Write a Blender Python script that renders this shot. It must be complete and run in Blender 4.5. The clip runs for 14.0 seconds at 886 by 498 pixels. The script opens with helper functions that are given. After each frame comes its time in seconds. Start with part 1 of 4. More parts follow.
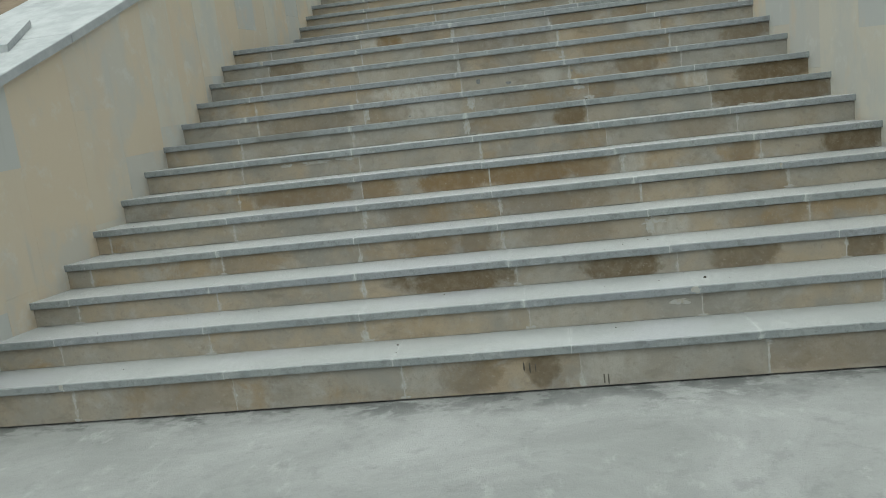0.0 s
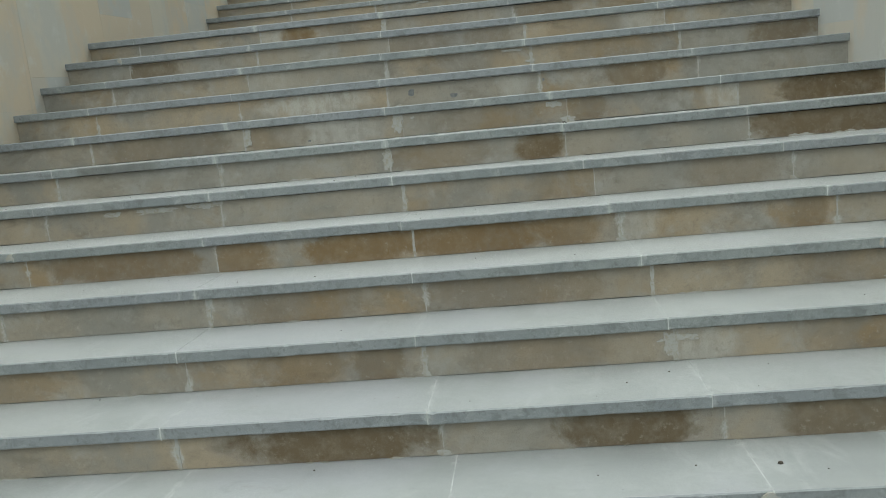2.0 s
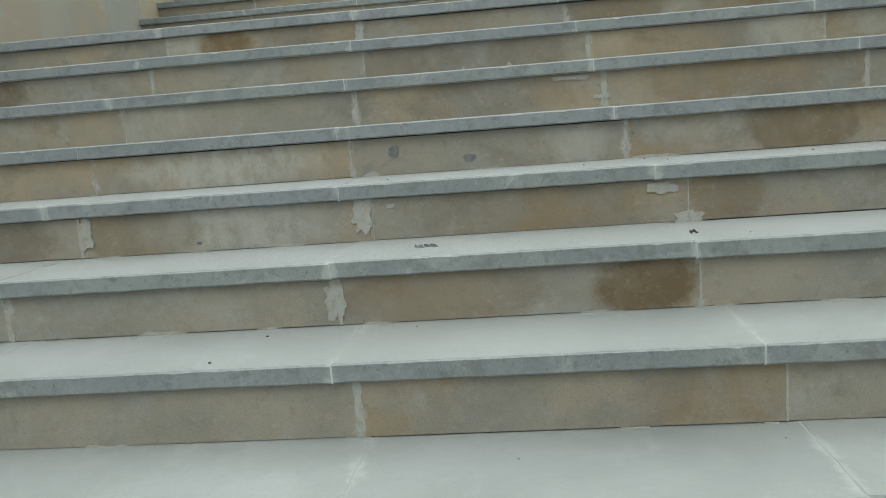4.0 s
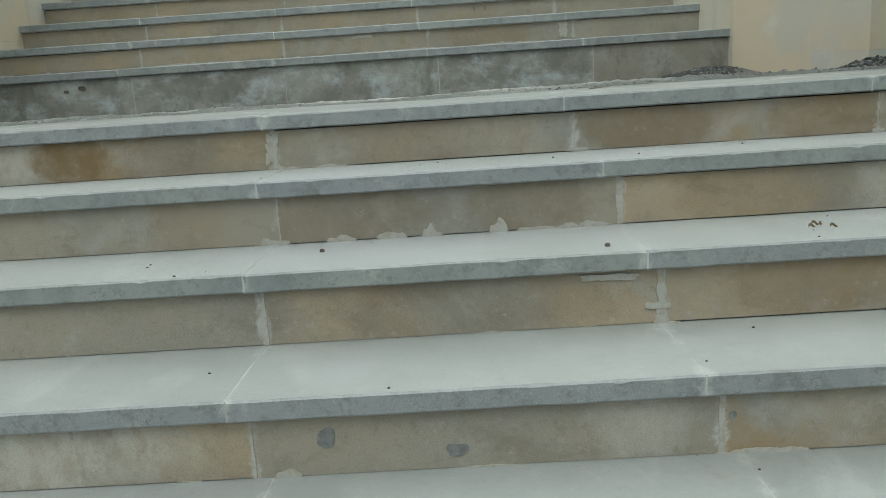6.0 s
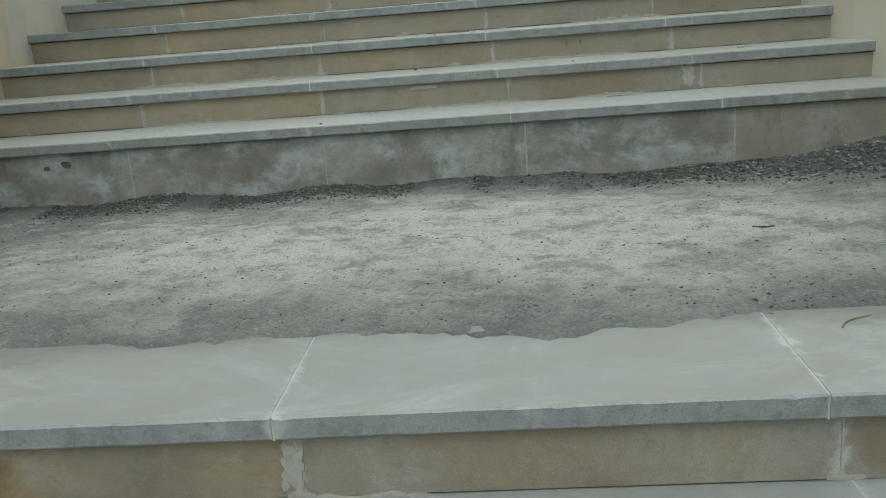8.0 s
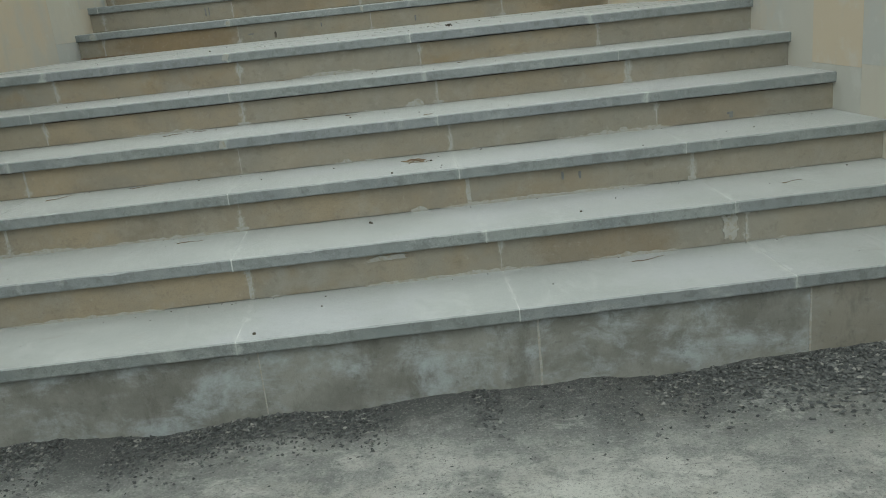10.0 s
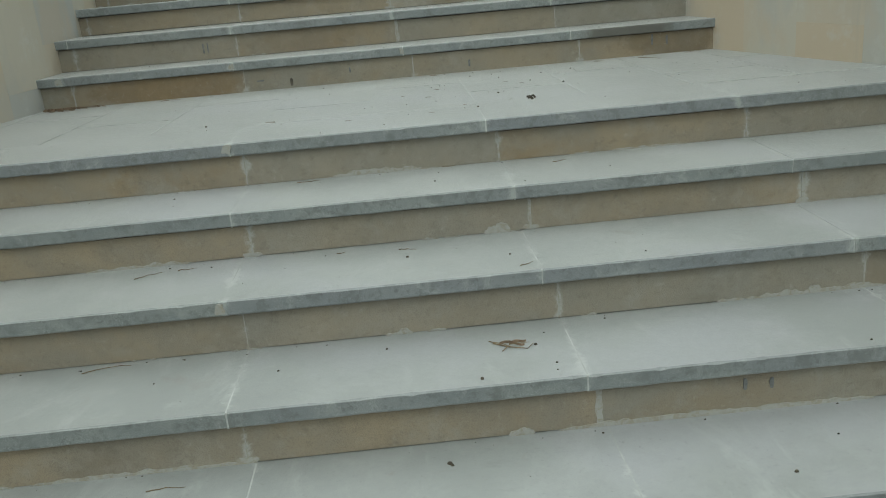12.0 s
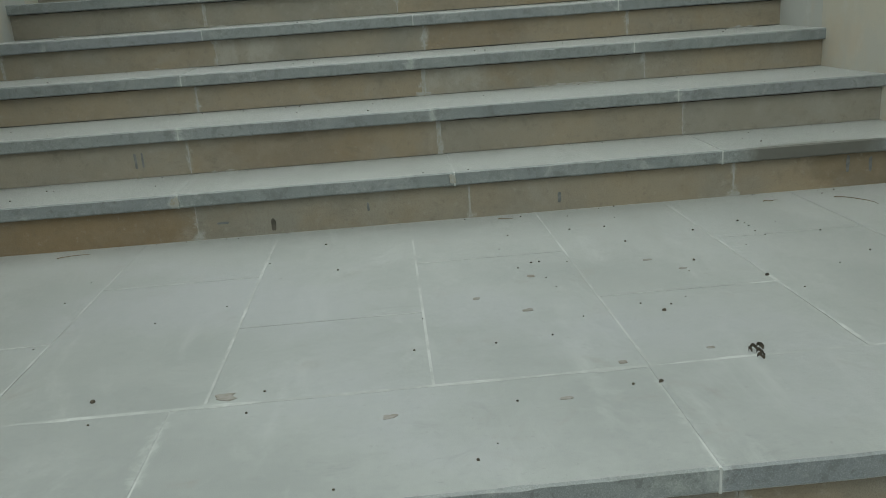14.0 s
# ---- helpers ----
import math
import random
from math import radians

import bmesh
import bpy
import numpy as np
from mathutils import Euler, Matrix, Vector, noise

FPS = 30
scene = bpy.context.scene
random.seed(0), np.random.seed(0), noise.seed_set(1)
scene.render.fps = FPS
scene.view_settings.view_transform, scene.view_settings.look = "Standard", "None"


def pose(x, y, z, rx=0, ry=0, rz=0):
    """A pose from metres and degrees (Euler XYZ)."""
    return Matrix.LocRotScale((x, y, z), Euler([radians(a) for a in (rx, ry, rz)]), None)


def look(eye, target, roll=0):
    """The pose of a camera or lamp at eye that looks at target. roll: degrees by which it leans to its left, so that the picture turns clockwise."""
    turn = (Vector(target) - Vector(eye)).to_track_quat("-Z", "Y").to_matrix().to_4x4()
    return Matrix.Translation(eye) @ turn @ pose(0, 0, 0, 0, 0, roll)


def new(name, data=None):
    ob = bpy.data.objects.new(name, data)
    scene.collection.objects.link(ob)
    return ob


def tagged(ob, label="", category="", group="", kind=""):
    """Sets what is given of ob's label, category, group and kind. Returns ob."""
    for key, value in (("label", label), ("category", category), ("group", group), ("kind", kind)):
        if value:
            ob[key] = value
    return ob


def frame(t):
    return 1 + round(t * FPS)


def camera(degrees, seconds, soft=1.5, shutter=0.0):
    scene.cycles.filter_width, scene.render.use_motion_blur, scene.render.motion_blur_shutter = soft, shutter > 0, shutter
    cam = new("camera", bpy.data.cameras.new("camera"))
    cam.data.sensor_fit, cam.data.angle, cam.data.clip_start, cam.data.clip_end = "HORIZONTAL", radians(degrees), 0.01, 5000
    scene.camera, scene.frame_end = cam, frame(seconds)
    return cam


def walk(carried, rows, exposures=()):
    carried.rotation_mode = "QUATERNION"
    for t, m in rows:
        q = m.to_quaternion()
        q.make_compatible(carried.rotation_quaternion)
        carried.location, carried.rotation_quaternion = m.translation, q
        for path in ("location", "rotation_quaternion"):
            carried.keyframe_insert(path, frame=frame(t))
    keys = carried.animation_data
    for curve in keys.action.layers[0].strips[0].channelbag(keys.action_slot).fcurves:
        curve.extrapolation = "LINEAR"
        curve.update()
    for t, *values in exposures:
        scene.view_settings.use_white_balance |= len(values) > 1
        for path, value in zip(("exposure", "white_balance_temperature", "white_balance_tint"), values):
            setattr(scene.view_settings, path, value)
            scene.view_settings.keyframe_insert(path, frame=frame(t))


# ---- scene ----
cam = camera(54.7, 14.0, soft=0.9)
PATH = [
    (0, (0.93, -4.256, 1.603), (0.662, -2.315, 1.204), -6.9),
    (0.5, (0.905, -3.668, 1.604), (0.603, -1.73, 1.212), -6.4),
    (1, (0.95, -3.117, 1.575), (0.747, -1.169, 1.167), -6.9),
    (1.5, (1.051, -2.564, 1.591), (0.848, -0.616, 1.187), -5.3),
    (2, (1.006, -1.97, 1.577), (0.808, -0.019, 1.183), -5.7),
    (4.5, (0.786, 0.861, 1.812), (0.578, 2.815, 1.438), -4.3),
    (5, (0.73, 1.197, 1.95), (0.681, 3.15, 1.522), -3.3),
    (5.5, (0.673, 1.541, 2.088), (0.554, 3.488, 1.642), -2.4),
    (6, (0.663, 1.787, 2.238), (0.614, 3.736, 1.789), -3.8),
    (6.5, (0.665, 2.121, 2.359), (0.626, 4.07, 1.915), -3.3),
    (7, (0.519, 2.462, 2.497), (0.393, 4.402, 2.03), -4.1),
    (7.5, (0.51, 2.787, 2.599), (0.352, 4.71, 2.071), -4.4),
    (8, (0.491, 3.146, 2.748), (0.329, 5.062, 2.197), -4.6),
    (10.3, (0.139, 4.578, 3.353), (0.228, 6.491, 2.774), -5.8),
    (10.5, (0.107, 4.712, 3.408), (0.201, 6.636, 2.869), -5.6),
    (11, (0.094, 4.989, 3.485), (0.177, 6.897, 2.892), -5.6),
    (11.5, (0.13, 5.334, 3.594), (0.172, 7.224, 2.942), -4.2),
    (12, (0.015, 5.772, 3.593), (0.075, 7.673, 2.974), -5.1),
    (12.5, (-0.042, 6.294, 3.511), (0.105, 8.19, 2.891), -7.9),
    (13, (-0.117, 6.908, 3.539), (-0.04, 8.828, 2.986), -7.1),
    (13.5, (-0.239, 7.45, 3.703), (-0.183, 9.373, 3.157), -6.0),
    (14, (-0.158, 7.686, 3.797), (-0.057, 9.598, 3.219), -4.0),
]
EXPOSURES = [(0.0, 0.24, 6220, -2), (5.0, 0.25, 6220, -4), (7.0, 0.19, 6270, -5), (8.0, 0.12, 6280, -5), (10.5, 0.13, 6270, -4), (12.0, 0.02, 6260, -5), (12.5, 0.0, 6270, -5), (14.0, -0.2, 6290, -6)]
walk(cam, [(t, look(eye, target, roll)) for t, eye, target, roll in PATH], EXPOSURES)

# ---- world and light: an even overcast sky ----
world = bpy.data.worlds.new("overcast")
scene.world = world
world.use_nodes = True
wn, wl = world.node_tree.nodes, world.node_tree.links
wn.clear()
sky = wn.new("ShaderNodeTexSky")
sky.sky_type, sky.sun_disc = "NISHITA", False
sky.sun_elevation, sky.sun_rotation, sky.dust_density = radians(60), radians(190), 5.0
veil = wn.new("ShaderNodeHueSaturation")
veil.inputs["Saturation"].default_value = 0.25
veil.inputs["Value"].default_value = 1.0
back = wn.new("ShaderNodeBackground")
back.inputs["Strength"].default_value = 0.124
wo = wn.new("ShaderNodeOutputWorld")
wl.new(sky.outputs["Color"], veil.inputs["Color"])
# cloud cover: brighter overhead than at the horizon
dirn = wn.new("ShaderNodeTexCoord")
split = wn.new("ShaderNodeSeparateXYZ")
rise = wn.new("ShaderNodeMapRange")
rise.inputs["To Min"].default_value, rise.inputs["To Max"].default_value = 0.95, 1.15
shade = wn.new("ShaderNodeMix")
shade.data_type, shade.blend_type = "RGBA", "MULTIPLY"
shade.inputs[0].default_value = 1.0
wl.new(dirn.outputs["Generated"], split.inputs[0])
wl.new(split.outputs["Z"], rise.inputs["Value"])
wl.new(veil.outputs["Color"], shade.inputs[6])
wl.new(rise.outputs["Result"], shade.inputs[7])
wl.new(shade.outputs[2], back.inputs["Color"])
wl.new(back.outputs["Background"], wo.inputs["Surface"])
sun = new("sun", bpy.data.lights.new("sun", "SUN"))
sun.data.energy, sun.data.angle, sun.data.color = 1.25, radians(60), (1.0, 0.98, 0.95)
sun.matrix_world = look((1.0, 14.0, 20), (0, 4, 2))


# ---- materials ----
class Mat:
    """A small wrapper for writing node materials."""

    def __init__(self, name, rough=0.85):
        self.m = bpy.data.materials.new(name)
        self.m.use_nodes = True
        self.n, self.l = self.m.node_tree.nodes, self.m.node_tree.links
        self.b = self.n["Principled BSDF"]
        self.b.inputs["Roughness"].default_value = rough
        self.b.inputs["Specular IOR Level"].default_value = 0.3
        self.geo = self.n.new("ShaderNodeNewGeometry")
        self.pos = self.geo.outputs["Position"]

    def stretch(self, x, y, z):
        v = self.n.new("ShaderNodeVectorMath")
        v.operation = "MULTIPLY"
        v.inputs[1].default_value = (x, y, z)
        self.l.new(self.pos, v.inputs[0])
        return v.outputs[0]

    def noise(self, scale, detail=4, rough=0.6, vec=None, distort=0.0):
        t = self.n.new("ShaderNodeTexNoise")
        t.inputs["Scale"].default_value = scale
        t.inputs["Detail"].default_value = detail
        t.inputs["Roughness"].default_value = rough
        t.inputs["Distortion"].default_value = distort
        self.l.new(vec or self.pos, t.inputs["Vector"])
        return t.outputs["Fac"]

    def cells(self, scale, vec=None):
        t = self.n.new("ShaderNodeTexVoronoi")
        t.inputs["Scale"].default_value = scale
        self.l.new(vec or self.pos, t.inputs["Vector"])
        return t.outputs["Distance"]

    def ramp(self, fac, a, b, lo=0.0, hi=1.0):
        r = self.n.new("ShaderNodeMapRange")
        r.interpolation_type = "SMOOTHSTEP"
        for k, v in zip(("From Min", "From Max", "To Min", "To Max"), (a, b, lo, hi)):
            r.inputs[k].default_value = v
        self.l.new(fac, r.inputs["Value"])
        return r.outputs["Result"]

    def calc(self, op, a, b=0.0):
        c = self.n.new("ShaderNodeMath")
        c.operation = op
        for k, v in enumerate((a, b)):
            if isinstance(v, (int, float)):
                c.inputs[k].default_value = v
            else:
                self.l.new(v, c.inputs[k])
        return c.outputs[0]

    def mix(self, fac, a, b, blend="MIX"):
        x = self.n.new("ShaderNodeMix")
        x.data_type, x.blend_type = "RGBA", blend
        for k, v in ((0, fac), (6, a), (7, b)):
            if isinstance(v, (int, float)):
                x.inputs[k].default_value = v
            elif isinstance(v, tuple):
                x.inputs[k].default_value = (*v, 1)
            else:
                self.l.new(v, x.inputs[k])
        return x.outputs[2]

    def own(self):
        return self.n.new("ShaderNodeObjectInfo").outputs["Random"]

    def island(self):
        return self.geo.outputs["Random Per Island"]

    def tag(self, name):
        a = self.n.new("ShaderNodeAttribute")
        a.attribute_type, a.attribute_name = "OBJECT", name
        return a.outputs["Fac"]

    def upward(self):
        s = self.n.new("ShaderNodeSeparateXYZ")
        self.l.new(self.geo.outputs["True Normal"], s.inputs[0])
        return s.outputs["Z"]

    def axis(self, k):
        s = self.n.new("ShaderNodeSeparateXYZ")
        self.l.new(self.pos, s.inputs[0])
        return s.outputs[k]

    def smear(self, reach):
        """Uneven strength near the two ends of a piece that carries its ends as tags."""
        to_a = self.calc("ABSOLUTE", self.calc("SUBTRACT", self.axis("X"), self.tag("end_a")))
        to_b = self.calc("ABSOLUTE", self.calc("SUBTRACT", self.axis("X"), self.tag("end_b")))
        near = self.calc("DIVIDE", self.calc("MINIMUM", to_a, to_b), reach)
        ragged = self.calc("ADD", near, self.calc("MULTIPLY", self.calc("SUBTRACT", self.noise(9, 7, 0.72, distort=0.5), 0.40), 4.0))
        return self.calc("MULTIPLY", self.ramp(ragged, 0.1, 0.75, 1.0, 0.0), self.tag("jointed"))

    def blot(self, name, ragged, a, b):
        """Strength of a ragged blot whose middle, half width and strength the piece carries as tags."""
        away = self.calc("DIVIDE", self.calc("SUBTRACT", self.axis("X"), self.tag(name + "_x")), self.calc("MAXIMUM", self.tag(name + "_w"), 0.01))
        tall = self.calc("DIVIDE", self.calc("SUBTRACT", self.axis("Z"), self.tag(name + "_z")), 0.075)
        far = self.calc("ADD", self.calc("POWER", self.calc("ABSOLUTE", away), 2.0), self.calc("MULTIPLY", self.calc("POWER", self.calc("ABSOLUTE", tall), 2.0), 0.45))
        edge = self.calc("ADD", far, self.calc("MULTIPLY", self.calc("SUBTRACT", self.noise(6, 7, 0.7, distort=0.3), 0.5), ragged))
        return self.calc("MULTIPLY", self.ramp(edge, a, b, 1.0, 0.0), self.tag(name))

    def done(self, colour, bump=None, height=0.002, strength=0.6, rough=None):
        if isinstance(colour, tuple):
            self.b.inputs["Base Color"].default_value = (*colour, 1)
        else:
            self.l.new(colour, self.b.inputs["Base Color"])
        if bump is not None:
            u = self.n.new("ShaderNodeBump")
            u.inputs["Strength"].default_value, u.inputs["Distance"].default_value = strength, height
            self.l.new(bump, u.inputs["Height"])
            self.l.new(u.outputs["Normal"], self.b.inputs["Normal"])
        if rough is not None:
            self.l.new(rough, self.b.inputs["Roughness"])
        return self.m


def tread_material():
    m = Mat("grey_tread_stone", 0.5)
    m.b.inputs["Specular IOR Level"].default_value = 0.85
    m.b.inputs["Sheen Weight"].default_value = 0.9
    m.b.inputs["Sheen Roughness"].default_value = 0.3
    own = m.own()
    grain = m.noise(420, 2, 0.7)
    blotch = m.noise(4, 6, 0.65, distort=0.5)
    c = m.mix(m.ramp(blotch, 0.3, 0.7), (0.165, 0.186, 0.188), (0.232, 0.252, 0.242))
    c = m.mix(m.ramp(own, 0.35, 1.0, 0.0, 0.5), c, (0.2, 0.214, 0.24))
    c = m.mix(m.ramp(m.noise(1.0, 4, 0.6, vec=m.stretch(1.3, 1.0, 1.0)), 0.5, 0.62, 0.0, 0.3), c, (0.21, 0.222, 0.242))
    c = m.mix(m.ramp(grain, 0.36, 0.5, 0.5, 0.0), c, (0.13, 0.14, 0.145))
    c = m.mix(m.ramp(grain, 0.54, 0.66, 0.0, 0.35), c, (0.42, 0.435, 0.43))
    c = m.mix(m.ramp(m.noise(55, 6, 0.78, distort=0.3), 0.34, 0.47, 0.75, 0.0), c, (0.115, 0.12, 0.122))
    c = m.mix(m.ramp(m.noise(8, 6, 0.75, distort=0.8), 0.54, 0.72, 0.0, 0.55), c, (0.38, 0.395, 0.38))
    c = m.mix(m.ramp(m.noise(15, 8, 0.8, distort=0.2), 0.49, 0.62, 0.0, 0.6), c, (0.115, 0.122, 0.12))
    # upward faces: pale cement dust, with light from above painted into its paleness
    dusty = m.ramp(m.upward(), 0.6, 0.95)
    lit_dust = m.mix(m.ramp(m.noise(2.2, 6, 0.65), 0.3, 0.72), (0.252, 0.265, 0.257), (0.345, 0.357, 0.347))
    lit_dust = m.mix(m.ramp(m.noise(34, 4, 0.7), 0.35, 0.7, 0.0, 0.3), lit_dust, (0.24, 0.252, 0.245))
    lit_dust = m.mix(m.ramp(m.noise(160, 2, 0.6), 0.68, 0.74, 0.0, 0.4), lit_dust, (0.22, 0.22, 0.2))
    lit_dust = m.mix(m.ramp(m.noise(1.0, 6, 0.7, vec=m.stretch(6, 2.2, 1), distort=0.8), 0.52, 0.72, 0.0, 0.5), lit_dust, (0.42, 0.432, 0.425))
    lit_dust = m.mix(m.ramp(m.noise(7, 4, 0.6, distort=0.6), 0.61, 0.78, 0.0, 0.45), lit_dust, (0.22, 0.19, 0.16))
    lit_dust = m.mix(m.ramp(m.noise(5, 7, 0.75, vec=m.stretch(0.6, 1, 1), distort=1.4), 0.58, 0.74, 0.0, 0.55), lit_dust, (0.2, 0.207, 0.2))
    lit_dust = m.mix(m.ramp(m.noise(1.1, 5, 0.6), 0.5, 0.65, 0.0, 0.45), lit_dust, (0.30, 0.305, 0.335))
    lit_dust = m.mix(m.ramp(m.noise(70, 5, 0.75), 0.58, 0.7, 0.0, 0.5), lit_dust, (0.19, 0.192, 0.18))
    soil = m.calc("MULTIPLY", m.tag("soiled"), m.ramp(m.noise(3.2, 7, 0.72, vec=m.stretch(0.7, 1.4, 1), distort=0.8), 0.34, 0.6, 0.25, 0.9))
    spread = m.calc("ADD", m.axis("Y"), m.calc("MULTIPLY", m.noise(5, 8, 0.76, vec=m.stretch(0.7, 1, 1)), 0.5))
    soil = m.calc("MAXIMUM", soil, m.calc("MULTIPLY", m.tag("soiled"), m.ramp(spread, 4.86, 5.16, 0.0, 0.95)))
    lit_dust = m.mix(soil, lit_dust, (0.2, 0.202, 0.188))
    lit_dust = m.mix(m.calc("MULTIPLY", m.tag("soiled"), m.ramp(spread, 4.98, 5.14, 0.0, 0.85)), lit_dust, (0.12, 0.123, 0.116))
    m.l.new(m.ramp(soil, 0.0, 0.6, 0.9, 0.1), m.b.inputs["Sheen Weight"])
    c = m.mix(m.calc("MULTIPLY", dusty, 0.93), c, lit_dust)
    # mortar smeared round the joints
    c = m.mix(m.calc("MULTIPLY", m.smear(0.04), 0.5), c, (0.47, 0.485, 0.47))
    # a dark damp run, where a slab carries one
    away = m.calc("ABSOLUTE", m.calc("SUBTRACT", m.axis("X"), m.tag("damp_x")))
    away = m.calc("ADD", m.calc("DIVIDE", away, 0.3), m.calc("MULTIPLY", m.noise(9, 4), 0.5))
    away = m.calc("ADD", away, m.ramp(m.calc("SUBTRACT", m.axis("Y"), m.tag("damp_y")), 0.004, 0.05, 0.0, 0.9))
    damp = m.calc("MULTIPLY", m.ramp(away, 0.85, 1.15, 1.0, 0.0), m.tag("damp"))
    c = m.mix(m.calc("MULTIPLY", damp, 0.9), c, (0.085, 0.082, 0.066))
    return m.done(c, m.calc("ADD", grain, m.calc("MULTIPLY", m.noise(60, 3), 0.7)), 0.0014, 0.35)


def riser_material():
    m = Mat("tan_sandstone", 0.9)
    own = m.own()
    wide = m.noise(2.6, 6, 0.62, distort=0.2)
    c = m.mix(m.ramp(wide, 0.34, 0.66), (0.228, 0.216, 0.186), (0.325, 0.268, 0.188))
    c = m.mix(m.ramp(own, 0.25, 1.0, 0.0, 0.6), c, (0.25, 0.243, 0.216))
    gold = m.calc("MULTIPLY", m.ramp(m.noise(3.1, 5, 0.62, distort=0.2), 0.5, 0.68), m.ramp(m.calc("FRACT", m.calc("MULTIPLY", own, 7.31)), 0.2, 0.9, 0.15, 0.8))
    c = m.mix(gold, c, (0.255, 0.186, 0.102))
    streak = m.ramp(m.noise(1.0, 6, 0.7, vec=m.stretch(4, 4, 7), distort=0.2), 0.50, 0.72, 0.0, 0.6)
    c = m.mix(streak, c, (0.165, 0.142, 0.108))
    haze = m.ramp(m.noise(5.5, 7, 0.7, distort=0.3), 0.50, 0.70, 0.0, 0.6)
    c = m.mix(haze, c, (0.335, 0.328, 0.298))
    c = m.mix(m.calc("MULTIPLY", m.tag("fresh"), 0.5), c, m.mix(m.ramp(own, 0.3, 0.7), (0.285, 0.236, 0.165), (0.255, 0.236, 0.19)))
    c = m.mix(m.calc("MULTIPLY", m.tag("grey"), 0.42), c, m.mix(m.ramp(m.noise(5, 6, 0.7), 0.35, 0.65), (0.225, 0.218, 0.192), (0.29, 0.282, 0.252)))
    # pale limed patch and damp stains, where a panel carries them
    pale = m.calc("MULTIPLY", m.blot("pale", 1.6, 0.2, 1.3), m.ramp(m.noise(1.0, 6, 0.7, vec=m.stretch(16, 16, 9)), 0.36, 0.6, 0.35, 1.0))
    c = m.mix(pale, c, (0.40, 0.385, 0.34))
    for name in ("stain", "second"):
        wet = m.calc("MULTIPLY", m.blot(name, 2.2, 0.45, 1.05), m.ramp(m.noise(15, 5, 0.7), 0.3, 0.6, 0.7, 1.0))
        c = m.mix(wet, c, m.mix(m.tag(name + "_ochre"), (0.105, 0.08, 0.046), (0.18, 0.118, 0.052)))
    # mortar dragged over the ends
    c = m.mix(m.calc("MULTIPLY", m.smear(0.035), 0.75), c, (0.43, 0.43, 0.405))
    grain = m.noise(330, 2, 0.7)
    c = m.mix(m.ramp(grain, 0.35, 0.5, 0.25, 0.0), c, (0.13, 0.108, 0.08))
    c = m.mix(m.ramp(m.noise(40, 6, 0.75), 0.56, 0.72, 0.0, 0.3), c, (0.42, 0.405, 0.355))
    c = m.mix(m.ramp(m.noise(50, 6, 0.75, distort=1.0), 0.28, 0.42, 0.2, 0.0), c, (0.12, 0.1, 0.072))
    c = m.mix(m.ramp(m.noise(21, 8, 0.8, distort=0.3), 0.52, 0.68, 0.0, 0.4), c, (0.15, 0.13, 0.1))
    return m.done(c, m.calc("ADD", grain, m.calc("MULTIPLY", m.noise(24, 4), 2.0)), 0.003, 0.5)


def mortar_material():
    m = Mat("pale_mortar", 0.95)
    c = m.mix(m.noise(12, 5, 0.7), (0.30, 0.30, 0.28), (0.47, 0.47, 0.44))
    return m.done(c, m.noise(140, 4, 0.7), 0.003, 0.6)


def smear_material():
    """Thin mortar that lets the tan stone show in places."""
    m = Mat("smeared_mortar", 0.95)
    c = m.mix(m.noise(14, 6, 0.72), (0.29, 0.286, 0.26), (0.40, 0.398, 0.372))
    c = m.mix(m.ramp(m.noise(45, 7, 0.75, distort=0.6), 0.46, 0.62, 0.0, 0.85), c, (0.29, 0.262, 0.205))
    return m.done(c, m.noise(140, 4, 0.7), 0.002, 0.5)


def joint_material():
    m = Mat("white_joint_mortar", 0.7)
    m.b.inputs["Sheen Weight"].default_value = 0.6
    m.b.inputs["Sheen Roughness"].default_value = 0.35
    c = m.mix(m.ramp(m.noise(5, 7, 0.75), 0.42, 0.62), (0.35, 0.36, 0.35), (0.50, 0.51, 0.50))
    return m.done(c, m.noise(90, 4), 0.002, 0.5)


def lime_riser_material():
    m = Mat("limed_cement", 0.92)
    c = m.mix(m.ramp(m.noise(3.0, 6, 0.68), 0.35, 0.65), (0.16, 0.158, 0.14), (0.27, 0.268, 0.245))
    c = m.mix(m.calc("MULTIPLY", m.tag("tan"), 0.8), c, (0.225, 0.205, 0.165))
    bloom = m.calc("MULTIPLY", m.ramp(m.noise(1.0, 7, 0.72, vec=m.stretch(4, 4, 6), distort=0.2), 0.45, 0.68, 0.0, 0.9), m.calc("SUBTRACT", 1.0, m.calc("MULTIPLY", m.tag("tan"), 0.8)))
    c = m.mix(bloom, c, (0.375, 0.405, 0.415))
    c = m.mix(m.ramp(m.noise(1.0, 6, 0.7, vec=m.stretch(7, 7, 3)), 0.54, 0.68, 0.0, 0.6), c, (0.12, 0.115, 0.1))
    c = m.mix(m.ramp(m.noise(28, 6, 0.75), 0.56, 0.7, 0.0, 0.45), c, (0.11, 0.108, 0.098))
    return m.done(c, m.calc("ADD", m.noise(26, 6, 0.75), m.calc("MULTIPLY", m.noise(150, 3, 0.7), 0.4)), 0.006, 0.6)


